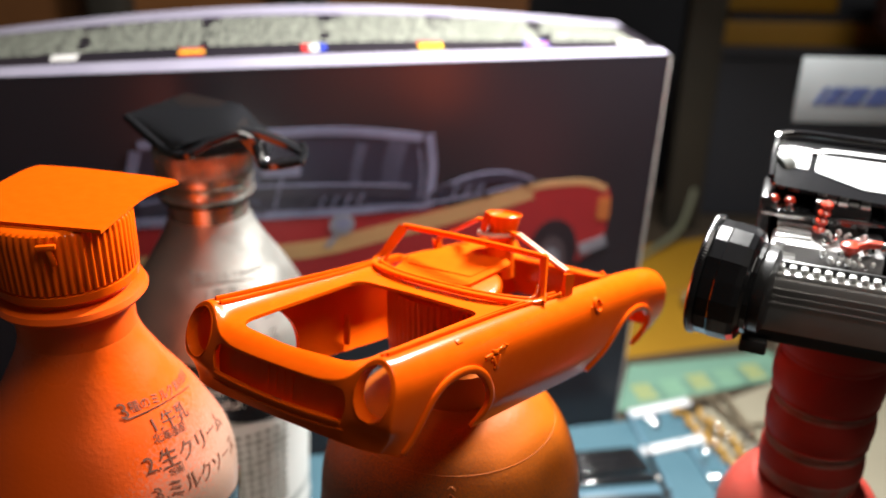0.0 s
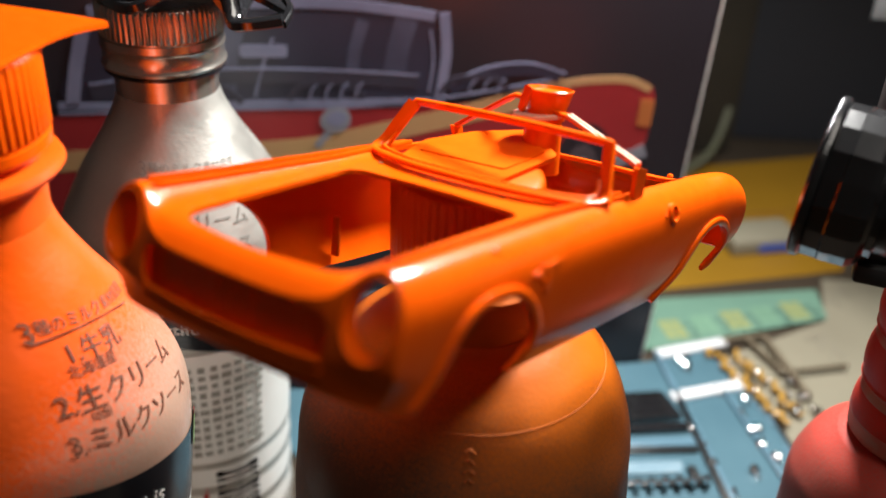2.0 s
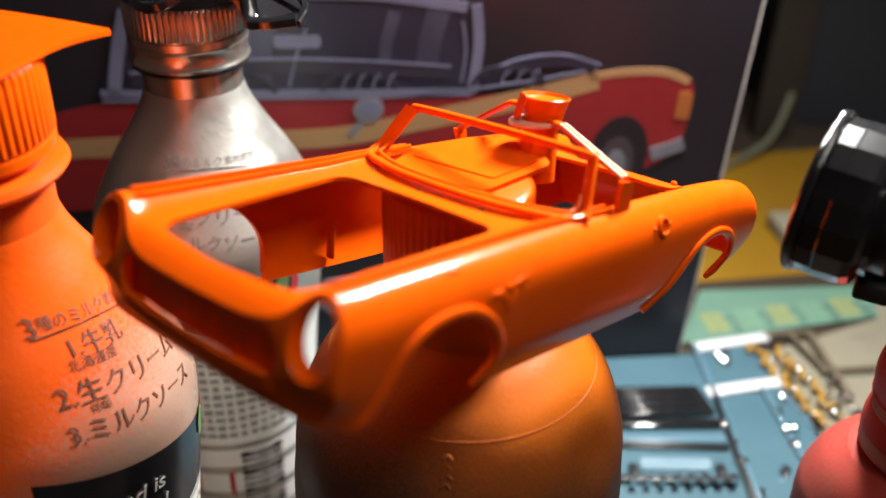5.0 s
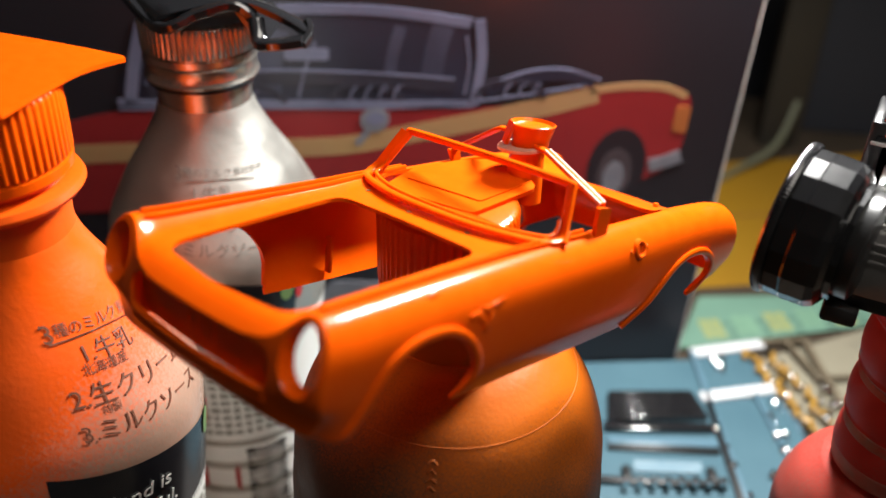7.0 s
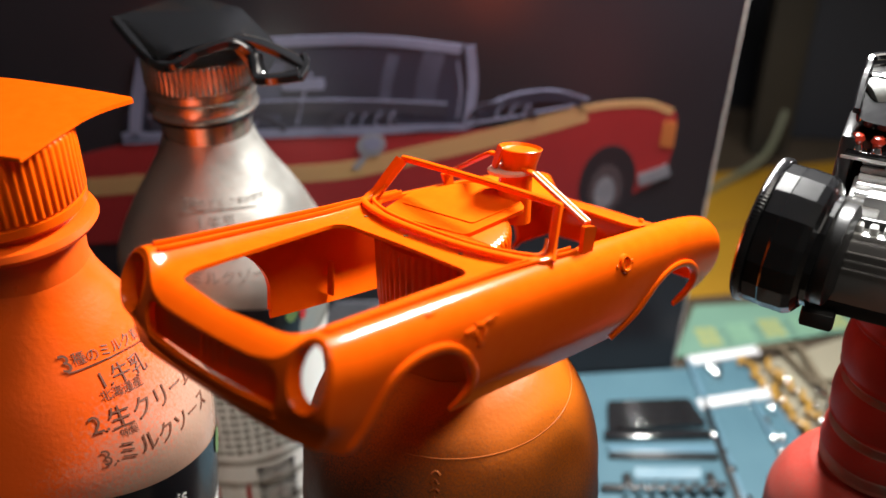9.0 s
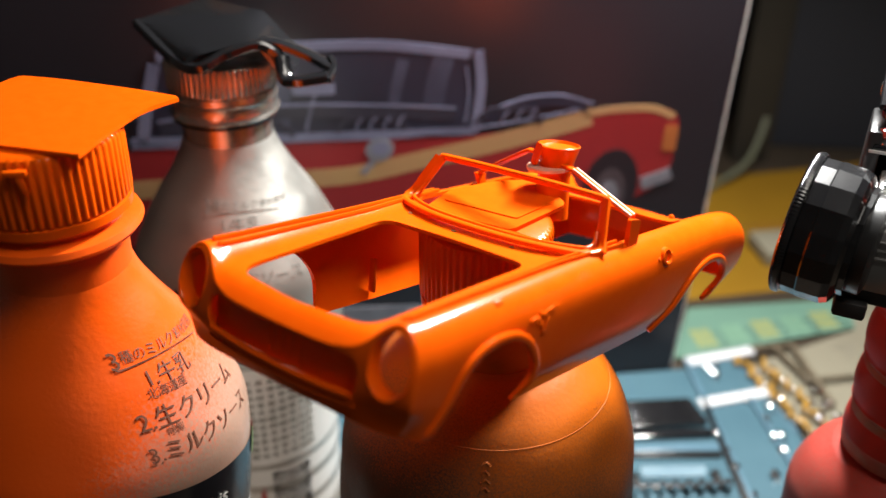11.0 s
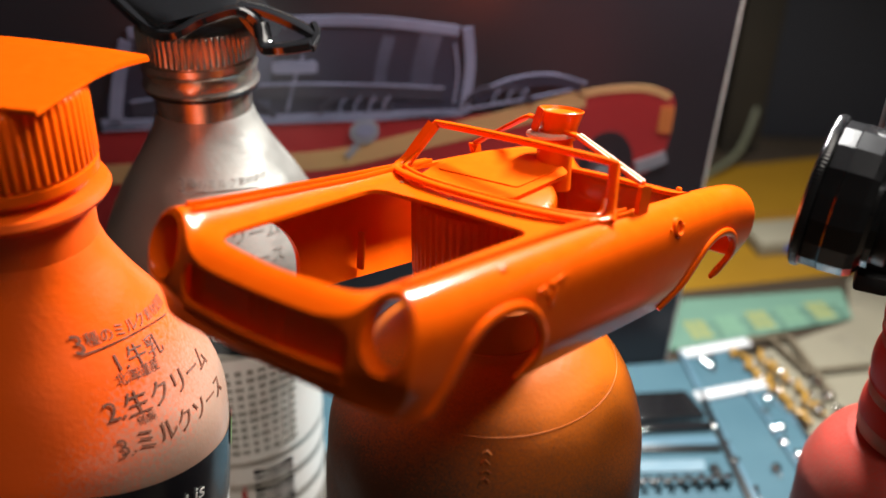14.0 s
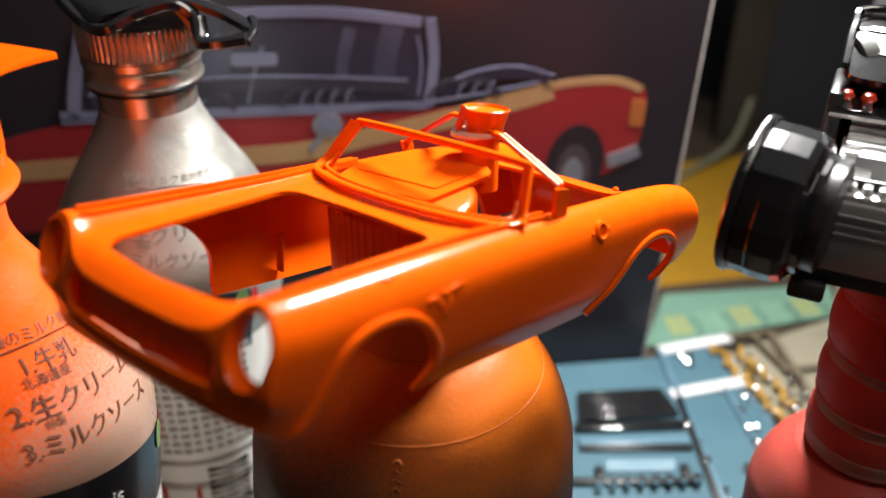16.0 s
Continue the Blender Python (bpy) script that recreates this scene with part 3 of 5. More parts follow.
        part("pin_hole_shade", disc(0.0006, 0.0002, 12, m=Matrix.Translation(p + nrm * 0.00005) @ nrm.to_track_quat("Z", "Y").to_matrix().to_4x4()), wood_brown, car)

    # windscreen frame: a lower rail, two posts and a top bar
    rim = [(-0.0090, -0.0290, 0.0100), (-0.0060, -0.0274, 0.0150), (-0.0046, -0.0262, 0.0165), (-0.0043, -0.0244, 0.0171), (-0.0050, 0.0, 0.0176), (-0.0043, 0.0244, 0.0171), (-0.0046, 0.0262, 0.0165), (-0.0060, 0.0274, 0.0150), (-0.0090, 0.0290, 0.0100)]
    part("windscreen_frame", sweep(spline(rim, 72), 0.0009, 0.0008, up=(1, 0, 0.3)), orange_paint, car)
    rail = [(-0.0104, -0.0306, 0.0080), (-0.0128, -0.0308, 0.0064), (-0.0172, -0.0280, 0.0062), (-0.0220, -0.0150, 0.0065), (-0.0235, 0.0, 0.0067), (-0.0220, 0.0150, 0.0065), (-0.0172, 0.0280, 0.0062), (-0.0128, 0.0308, 0.0064), (-0.0104, 0.0306, 0.0080)]
    part("windscreen_rail", sweep(spline(rail, 64), 0.0010, 0.0008), orange_paint, car)
    bead = [(-0.0095, -0.0276, 0.0098), (-0.0118, -0.0284, 0.0074), (-0.0150, -0.0266, 0.0068), (-0.0198, -0.0150, 0.0070), (-0.0212, 0.0, 0.0072), (-0.0198, 0.0150, 0.0070), (-0.0150, 0.0266, 0.0068), (-0.0118, 0.0284, 0.0074), (-0.0095, 0.0276, 0.0098)]
    part("windscreen_bead", sweep(spline(bead, 64), 0.0005, 0.0004), orange_paint, car)

    for s in (-1, 1):
        post = [(-0.0122, s * 0.0304, 0.0056), (-0.0106, s * 0.0298, 0.0078), (-0.0078, s * 0.0282, 0.0124), (-0.0050, s * 0.0266, 0.0168)]
        part("windscreen_post", sweep(spline(post, 14), 0.0020, 0.0007, up=(1, 0, 0.6), taper=lambda u: 1.25 - 0.45 * min(1, u * 3) + 0.12 * u), orange_paint, car)

    # moulding runner left in the cockpit: post, cup and two arms
    runner = part("runner_post", lathe([(0.0052, 0.0030), (0.0048, 0.010), (0.0044, 0.0180)], 28, m=Matrix.Translation((0.0125, 0, 0))), orange_paint, car)
    part("runner_cup", lathe([(0.0046, 0.0160), (0.0049, 0.0190), (0.0058, 0.0222), (0.0061, 0.0233), (0.0058, 0.0235), (0.0052, 0.0227), (0.0010, 0.0225)], 32, m=Matrix.Translation((0.0133, 0, 0))), orange_paint, runner)
    part("runner_shoulder", disc(0.0062, 0.0010, 32, m=pose(0.0108, 0.0008, 0.0168, -3, -4, 0)), bare_plastic, runner, "pale bare plastic cut face")
    part("runner_tongue", prism(outline([(-0.0012, 0.0), (0.0012, 0.0), (0.0016, 0.0062), (-0.0016, 0.0066)], 0.0007), -0.0004, 0.0004, "xzy", m=pose(0.0080, 0.0042, 0.0178, 8, -14, 62)), orange_paint, runner)
    arms = (([(0.0110, -0.0030, 0.0186), (0.0100, -0.0080, 0.0182), (0.0035, -0.0300, 0.0118)], [(0.0000, 0.0122), (0.0052, 0.0112), (0.0044, 0.0030), (-0.0002, 0.0022)], -0.0312),
            ([(0.0110, 0.0030, 0.0205), (0.0095, 0.0070, 0.0210), (0.0175, 0.0290, 0.0088)], [(0.0150, 0.0090), (0.0195, 0.0084), (0.0205, 0.0032), (0.0182, 0.0030)], 0.0292))
    for arm, tab, y in arms:
        part("runner_arm", sweep([arm[0]] + [tuple(p) for p in spline(arm[1:], 8)], 0.0011, 0.0006), orange_paint, runner)
        if y < 0:
            for off in (-0.0009, 0.0009):
                part("scraped_edge", sweep([(p[0] + off, p[1], p[2] + 0.0004) for p in spline(arm[1:], 8)], 0.00035, 0.0004), bare_plastic, runner, "edge scraped to pale plastic")
        part("runner_tab", prism(outline(tab, 0.0008), y - 0.0006, y + 0.0006, "xzy"), orange_paint, runner)
    return car


# ---- bottles ----
BODY = [(0.0325, 0.0), (0.0342, 0.004), (0.0348, 0.050), (0.0370, 0.088), (0.0402, 0.116), (0.0420, 0.1370), (0.0410, 0.1470), (0.0375, 0.1555), (0.0315, 0.1670), (0.0245, 0.1780), (0.0190, 0.1880), (0.0168, 0.1945)]


def neck_and_cap(bottle, z, paint, cap_paint, ribs=60, cap_h=0.0240, collar=True, band=False):
    """Neck, collar ring and knurled cap above height z, on a bottle standing at the origin."""
    part("neck", lathe([(0.0172, z - 0.014), (0.0168, z - 0.006), (0.0172, z + 0.004), (0.0180, z + 0.012)], 72), paint, bottle)
    if collar:
        part("collar", lathe([(0.0178, z + 0.0012), (0.0206, z + 0.0028), (0.0217, z + 0.0043), (0.0210, z + 0.0058), (0.0184, z + 0.0068)], 72), paint, bottle)
    if band:
        part("cap_band", lathe([(0.0186, z + 0.0012), (0.0200, z + 0.0016), (0.0203, z + 0.0026), (0.0198, z + 0.0034), (0.0196, z + 0.0040), (0.0196, z + 0.0078), (0.0201, z + 0.0086), (0.0190, z + 0.0092)], 96), cap_paint, bottle)
        # black ring, not recessed, paints the shade of a groove under the band
        part("cap_groove_shade", lathe([(0.0184, z - 0.0002), (0.0196, z + 0.0001), (0.0196, z + 0.0010), (0.0184, z + 0.0013)], 72), label_black, bottle)
    top = z + 0.0085 + cap_h
    prof = [(0.0190, z + 0.0085), (0.0198, z + 0.0092), (0.0199, z + 0.0116), (0.0193, z + 0.0118), (0.0193, z + 0.0122), (0.0201, z + 0.0126), (0.0203, top - 0.002), (0.0195, top - 0.0006), (0.0180, top)]
    part("cap", lathe(prof, ribs * 6, ribs=(z + 0.0124, top - 0.0015, ribs, 0.0006)), cap_paint, bottle)
    return top


def on_bottle(bm, radius_at, angle, height, lean=0.0, lift=0.0003):
    """Wraps a flat bmesh in the xy plane round a bottle: its x runs along the girth."""
    c, s = math.cos(lean), math.sin(lean)
    for v in bm.verts:
        x, y, d = v.co.x * c - v.co.y * s, v.co.x * s + v.co.y * c, v.co.z
        h = height + y * 0.93
        r = radius_at(h)
        a = angle + x / max(r, 0.02)
        v.co = ((r + lift + d) * math.cos(a), (r + lift + d) * math.sin(a), h)
    return bm


def body_radius(h, prof=BODY):
    for (ra, a), (rb, b) in zip(prof, prof[1:]):
        if h <= b:
            return ra + (rb - ra) * (h - a) / (b - a)
    return prof[-1][0]


SMOOTH_BODY = [(p.x, p.y) for p in spline(BODY, 80)]


def curved_patch(a0, a1, z0, z1, lift, na=24, nz=6, slope=0.0):
    """A thin film on the flank of the milk bottle; slope: how its edges fall along the girth."""
    bm = bmesh.new()
    grid = []
    for j in range(nz + 1):
        row = []
        for i in range(na + 1):
            a = a0 + (a1 - a0) * i / na
            z = z0 + (z1 - z0) * j / nz - slope * (a - a0)
            r = body_radius(z, SMOOTH_BODY) + lift
            row.append(bm.verts.new((r * math.cos(a), r * math.sin(a), z)))
        grid.append(row)
    for j in range(nz):
        for i in range(na):
            bm.faces.new((grid[j][i], grid[j][i + 1], grid[j + 1][i + 1], grid[j + 1][i]))
    return bm


def milk_label(bottle, facing, ink, light, lean, band_end=0.95):
    """Printed words, the black band and the white foot of the label, facing the given angle."""
    rad = lambda h: body_radius(h, SMOOTH_BODY)
    words = [("3", 0.0066, 0.1746, -0.0132), ("種のミルク", 0.0036, 0.1752, -0.0028), ("素材使用", 0.0030, 0.1752, 0.0118), ("1.牛乳", 0.0058, 0.1690, -0.002), ("北海道産", 0.0032, 0.1655, -0.005), ("2.生クリーム", 0.0068, 0.1592, 0.001), ("特製", 0.0025, 0.1556, -0.0095), ("3.ミルクソース", 0.0061, 0.1508, 0.000)]
    for text, size, h, shift in words:
        bm = writing(text, size * 0.96, 0.00002)
        bmesh.ops.translate(bm, vec=(shift, 0, 0), verts=bm.verts)
        part("print_line", on_bottle(bm, rad, facing, h, lean), ink, bottle, smooth=False)
    part("arc_line", on_bottle(prism([(-0.014 + 0.001 * k, 0.0010 * math.sin(math.pi * k / 28)) for k in range(29)] + [(0.014 - 0.001 * k, 0.0003 + 0.0010 * math.sin(math.pi * k / 28)) for k in range(29)], 0, 0.0001), rad, facing, 0.1724, lean), ink, bottle, smooth=False)
    band = part("black_band", curved_patch(facing - 0.76, facing + band_end, 0.1190, 0.1462, 0.0003, 40, slope=0.011), label_black, bottle, "black printed band of the label")
    for text, h in (("Blend is", 0.1300), ("beautiful.", 0.1220)):
        part("print_line", on_bottle(writing(text, 0.0072, 0.0001), rad, facing - 0.28, h, lean, lift=0.0006), label_white, band, smooth=False)
    part("leaf_print", on_bottle(prism(oval(0, 0, 0.0030, 0.0050, 16), 0, 0.0001), rad, facing + 0.52, 0.1285, lift=0.0006), label_green, band, smooth=False)
    part("leaf_print", on_bottle(prism(oval(0, 0, 0.0018, 0.0050, 16), 0, 0.0001), rad, facing + 0.66, 0.1265, lift=0.0006), label_red, band, smooth=False)
    foot = part("white_film", curved_patch(facing - 1.5, facing + 1.6, 0.008, 0.1090, 0.0003, 70, 14), light, bottle, "white lower label")
    random.seed(31)
    for row in range(11):
        for col in range(9):
            w, e = random.uniform(0.0010, 0.0019), random.uniform(0.0010, 0.0015)
            part("text_bar", on_bottle(prism([(-w, -e), (w, -e), (w, e), (-w, e)], 0, 0.0001), rad, facing - 0.42 + 0.115 * col, 0.1020 - 0.0042 * row, lift=0.0006), label_ink, foot, smooth=False)
    for k in range(12):
        h = 0.0008 if k % 3 else 0.0014
        part("barcode_bar", on_bottle(prism([(-0.0085, -h), (0, -h), (0.0085, -h), (0.0085, h), (0, h), (-0.0085, h)], 0, 0.0001), rad, facing + 0.22, 0.0480 - 0.0034 * k, lift=0.0006), label_black, foot, smooth=False)
    part("red_print", on_bottle(prism([(-0.008, -0.009), (0.008, -0.009), (0.008, 0.009), (-0.008, 0.009)], 0, 0.0001), rad, facing - 0.36, 0.0330, lift=0.0006), label_red, foot, smooth=False)


def milk_bottle(m, label, body_mat, neck_mat, cap_mat, cap_h, band=False):
    bottle = thing("milk_bottle", m, label, "bottle", "painted bottles used as stands")
    prof = []
    for r, z in SMOOTH_BODY:
        wave = 0.0007 * math.cos((z - 0.012) / 0.014 * 2 * math.pi) if 0.012 < z < 0.064 else 0
        prof.append((r + wave, z))
    part("bottle_body", lathe(prof, 128), body_mat, bottle)
    top = neck_and_cap(bottle, 0.2022, neck_mat, cap_mat, cap_h=cap_h, collar=not band, band=band)
    return bottle, top


orange_bottle, top = milk_bottle(pose(-0.1145, 0.2345, 0), "bottle sprayed orange with a printed milk label showing through", orange_dust, orange_dust, orange_paint, 0.0218)
milk_label(orange_bottle, radians(-17), letter_brown, label_white, -0.17)
# square plate on the cap, with a small tab under its rim
hollow = [(p.x, p.y) for p in spline([(0.0188, -0.0168), (0.0204, -0.0040), (0.0222, 0.0100), (0.0274, 0.0232)], 12)]
back = [(p.x, p.y) for p in spline([(0.0262, 0.0246), (0.0080, 0.0268), (-0.0130, 0.0296), (-0.0200, 0.0270), (-0.0250, 0.0040), (-0.0262, -0.0085), (-0.0240, -0.0108)], 24)]
edge = hollow + back
bm = prism(edge, 0.2325, 0.2336)
for v in bm.verts:
    v.co.z -= 0.0016 * max(0.0, (v.co.x * 0.75 + v.co.y * 0.66) / 0.036) ** 3
tray = part("plate", bm, orange_paint, orange_bottle, "thin orange plate stuck on the cap")

tab = block(0.0052, 0.0016, 0.0016, (0, 0, 0), 0.0004, m=pose(0.0050, -0.0206, 0.2290, 0, 0, 14))
block(0.0016, 0.0012, 0.0050, (0, 0, 0), 0.0004, tab, pose(0.0066, -0.0203, 0.2244, 0, -12, 14))
part("tab", tab, orange_paint, orange_bottle)

silver_bottle, top = milk_bottle(pose(-0.1045, 0.343, 0), "grey sprayed milk bottle, warm reflections tinted into its neck colour", silver_dust, neck_reflection_tint, neck_reflection_tint, 0.0150, True)
silver_bottle.scale = (0.965, 0.965, 0.955)
milk_label(silver_bottle, radians(-66), letter_grey, label_white, -0.05, 0.62)

# the black glossy part held on the grey bottle
scoop = thing("black_panel_part", pose(-0.1045, 0.343, 0.2156), "glossy black painted kit panel with a bracket on a bottle cap", "kit part")
bm = bmesh.new()
corners = [bm.verts.new(c) for c in ((-0.0300, 0.0040, 0.0088), (-0.0032, -0.0225, 0.0050), (0.0185, -0.0150, 0.0098), (0.0150, 0.0080, 0.0125), (-0.0125, 0.0270, 0.0112), (0.0285, -0.0150, -0.0045), (0.0275, 0.0110, -0.0030), (-0.0040, -0.0228, 0.0012), (-0.0300, 0.0040, 0.0068), (0.0060, 0.0010, 0.0122))]
for face in ((0, 1, 9), (1, 2, 9), (2, 3, 9), (3, 4, 9), (4, 0, 9), (2, 5, 6, 3), (0, 8, 7, 1)):
    bm.faces.new([corners[k] for k in face])
bmesh.ops.subdivide_edges(bm, edges=list(bm.edges), cuts=3, use_grid_fill=True)
bmesh.ops.triangulate(bm, faces=bm.faces)
for k in range(4):
    bmesh.ops.smooth_vert(bm, verts=[v for v in bm.verts if not v.is_boundary], factor=0.5, use_axis_x=True, use_axis_y=True, use_axis_z=True)
bmesh.ops.solidify(bm, geom=list(bm.faces), thickness=0.0016)
part("panel", bm, black_gloss, scoop, angle=60)
part("rolled_edge", sweep(spline([(-0.0300, 0.0040, 0.0075), (-0.0034, -0.0228, 0.0018), (0.0090, -0.0200, 0.0058), (0.0190, -0.0155, 0.0080), (0.0255, -0.0150, 0.0040), (0.0285, -0.0165, -0.0040)], 36), 0.0017, 0.0017), black_gloss, scoop)
part("bracket_arm", sweep(spline([(0.0190, -0.012, 0.0085), (0.0270, -0.012, 0.0070), (0.0360, -0.013, 0.0040), (0.0435, -0.015, 0.0010)], 20), 0.0026, 0.0016), black_gloss, scoop)
part("bracket_leg", sweep(spline([(0.0262, -0.0150, 0.0040), (0.0285, -0.019, -0.0020), (0.0330, -0.0215, -0.0016), (0.0430, -0.021, 0.0002)], 20), 0.0026, 0.0018), black_gloss, scoop)
part("bracket_tip", sweep(spline([(0.0420, -0.012, 0.0035), (0.0440, -0.016, 0.0015), (0.0430, -0.0215, -0.0010)], 10), 0.0012, 0.0014), black_gloss, scoop)

# the bottle under the car
stand = thing("stand_bottle", pose(-0.0026, 0.2472, 0), "round shouldered orange brown bottle holding up the car body", "bottle", "painted bottles used as stands")
DOME = [(0.0400, 0.0), (0.0440, 0.004), (0.0446, 0.060), (0.0445, 0.112), (0.0435, 0.1280), (0.0422, 0.1399), (0.0380, 0.1522), (0.0325, 0.1600), (0.0258, 0.1648), (0.0190, 0.1680), (0.0174, 0.1700)]
part("bottle_body", lathe([(p.x, p.y) for p in spline(DOME, 70)], 128), orange_lit_dome, stand)
dome_radius = lambda h: body_radius(h, [(p.x, p.y) for p in spline(DOME, 70)])
part("mould_seam", sweep([(dome_radius(0.1588) * math.cos(radians(a)), dome_radius(0.1588) * math.sin(radians(a)), 0.1588) for a in range(0, 360, 4)], 0.00014, 0.00009, closed=True), orange_lit_dome, stand, "faint raised mould line")
for k in range(4):
    arch = []
    for i in range(9):
        u = i / 8
        h, a = 0.1556 - 0.0019 * k + 0.0008 * math.sin(math.pi * u), radians(-90.4 + (3.4 - 0.5 * (k % 2)) * u)
        arch.append((dome_radius(h) * math.cos(a), dome_radius(h) * math.sin(a), h))
    part("embossed_mark", sweep(arch, 0.00040, 0.00028), orange_lit_dome, stand)
cap_top = neck_and_cap(stand, 0.1700, orange_lit_dome, orange_paint, 56, 0.0250, collar=False)
for piece in stand.children:
    if piece.name.startswith("cap"):
        piece.scale = (0.89, 0.89, 1.0)
        piece.location = (-0.0030, 0.0062, 0.0)
top_plate = part("plate", prism(outline([(-0.0200, 0.0085), (0.0036, -0.0010), (0.0180, 0.0150), (0.0120, 0.0300), (-0.0020, 0.0270), (-0.0140, 0.0200)], 0.002), cap_top, cap_top + 0.0011), orange_paint, stand, "thin folded orange plate stuck on the cap")
part("fold", prism(outline([(-0.0150, 0.0135), (0.0050, 0.0050), (0.0150, 0.0160), (0.0110, 0.0285), (-0.0020, 0.0255), (-0.0130, 0.0190)], 0.001), cap_top + 0.0011, cap_top + 0.0014), orange_paint, top_plate)

car = build_car()

# red bottle
red_bottle = thing("red_bottle", pose(0.1266, 0.2698, 0), "red painted squeeze bottle with a ringed neck", "bottle", "painted bottles used as stands")
RED = [(0.0265, 0.0), (0.0285, 0.004), (0.0290, 0.080), (0.0294, 0.0980), (0.0280, 0.1055), (0.0245, 0.1128), (0.0190, 0.1180)]


def bellows(z):
    """Radius of the ringed neck at height z."""
    u = (z - 0.119) / 0.0170
    return 0.0152 + 0.0024 * abs(math.sin(u * math.pi)) ** 0.55 + 0.0014 * (z - 0.119) / 0.06 + 0.0006 * max(0, 1 - abs(u % 1 - 0.12) / 0.06)


ridges = [(bellows(z), z) for z in [0.119 + 0.0004 * i for i in range(162)]]
part("bottle_body", lathe([(p.x, p.y) for p in spline(RED, 40)] + ridges, 96), red_dust, red_bottle)
for z0, z1 in ((0.1196, 0.1266), (0.1338, 0.1384), (0.1512, 0.1546)):
    part("dust_ring", lathe([(bellows(z0 + (z1 - z0) * k / 12) + (0.00012 if 0 < k < 12 else -0.0001), z0 + (z1 - z0) * k / 12) for k in range(13)], 96), red_band, red_bottle)


# ---- the black chassis on the red bottle ----
def build_chassis():
    ch = thing("model_chassis", pose(0.1266, 0.2698, 0.1832, 0, 0, -20), "black model chassis with engine and wheel on a red bottle", "model chassis")
    turn = pose(-0.0342, -0.0280, 0.0205, 0, 93, -8)
    wheel = part("wheel", lathe([(0.0150, -0.0088), (0.0180, -0.0086), (0.0184, -0.0076), (0.0184, -0.0040), (0.0186, -0.0036), (0.0183, 0.0022), (0.0174, 0.0040), (0.0158, 0.0050), (0.0146, 0.0052), (0.0146, 0.0066), (0.0110, 0.0070)], 18, m=turn @ Matrix.Rotation(radians(7), 4, "Z")), wheel_black, ch, "glossy black faceted housing like a wheel", angle=12)
    part("tread", lathe([(0.0150, -0.0108), (0.0184, -0.0106), (0.0192, -0.0100), (0.0193, -0.0088), (0.0188, -0.0080), (0.0160, -0.0078)], 480, m=turn, ribs=(-0.0102, -0.0084, 120, 0.00014)), wheel_black, wheel, "knurled black rim")
    part("axle_housing", lathe([(0.0128, 0.0060), (0.0132, 0.0066), (0.0132, 0.0100), (0.0118, 0.0106)], 40, m=turn), black_satin, ch)
    part("floor_pan", block(0.098, 0.050, 0.005, (0.020, 0.0, 0.0), 0.001), black_satin, ch)
    part("foot", block(0.0085, 0.009, 0.005, (-0.0262, -0.0240, -0.0036), 0.001), black_satin, ch)
    side = part("side_panel", block(0.090, 0.004, 0.0185, (0.0165, -0.0250, 0.005), 0.0010), gear_grey, ch, "dark grey ribbed sill panel")
    for k in range(3):
        part("rib", block(0.088, 0.0006, 0.0008, (0.0165, -0.0272, 0.0150 + 0.0024 * k), 0.0002), gear_grey, side)
    part("sill_top", block(0.090, 0.008, 0.0016, (0.0165, -0.0220, 0.0235), 0.0004), engine_silver, ch)
    engine = part("engine_block", block(0.030, 0.020, 0.020, (-0.008, -0.004, 0.010), 0.0015), gear_grey, ch)
    for k in range(6):
        part("cooling_fin", block(0.0110, 0.0018, 0.0016, (-0.0200, -0.0120 + 0.0034 * k, 0.0285 + 0.0008 * k), 0.0004), engine_silver, engine)
    for k in range(14):
        part("tooth", block(0.0023, 0.0030, 0.0026, (-0.0255 + 0.0034 * k, -0.0236, 0.0246), 0.0008), engine_silver, engine)
    part("tooth_back", block(0.050, 0.0012, 0.0030, (-0.0030, -0.0214, 0.0246), 0.0004), black_satin, engine)
    random.seed(21)
    for k in range(48):
        r = random.uniform(0.0005, 0.0010)
        y = random.uniform(-0.018, -0.004)
        part("fitting", lathe([(r, 0), (r * 1.2, r), (r * 0.8, r * 2), (r * 0.3, r * 2.4)], 12, m=pose(random.uniform(-0.012, 0.004), y, random.uniform(0.0262, 0.0290) + 0.25 * (y + 0.018), random.uniform(-50, 50), random.uniform(-50, 50))), chrome if k % 3 == 0 else engine_silver, engine)
    part("valve_cover", block(0.0100, 0.0130, 0.0030, (-0.0215, -0.0070, 0.0262), 0.0008), engine_silver, engine)
    part("engine_flank", block(0.0090, 0.0020, 0.0070, (-0.0230, -0.0140, 0.0200), 0.0006), engine_silver, engine)
    for k in range(4):
        part("red_coil", lathe([(0.0012, 0), (0.0019, 0.0006), (0.0019, 0.0016), (0.0012, 0.0022)], 18, m=pose(-0.0130 + 0.0004 * k, -0.0060 + 0.001 * k, 0.0320 + 0.0024 * k)), red_part, engine)
    part("red_pipe", sweep(spline([(-0.004, -0.014, 0.030), (0.002, -0.013, 0.0335), (0.010, -0.012, 0.0320), (0.018, -0.014, 0.0270)], 24), 0.0011, 0.0011), red_part, ch)
    part("red_plug", lathe([(0.0018, 0), (0.0028, 0.0010), (0.0028, 0.0026), (0.0014, 0.0034)], 18, m=pose(-0.0035, -0.013, 0.0300)), red_part, ch)
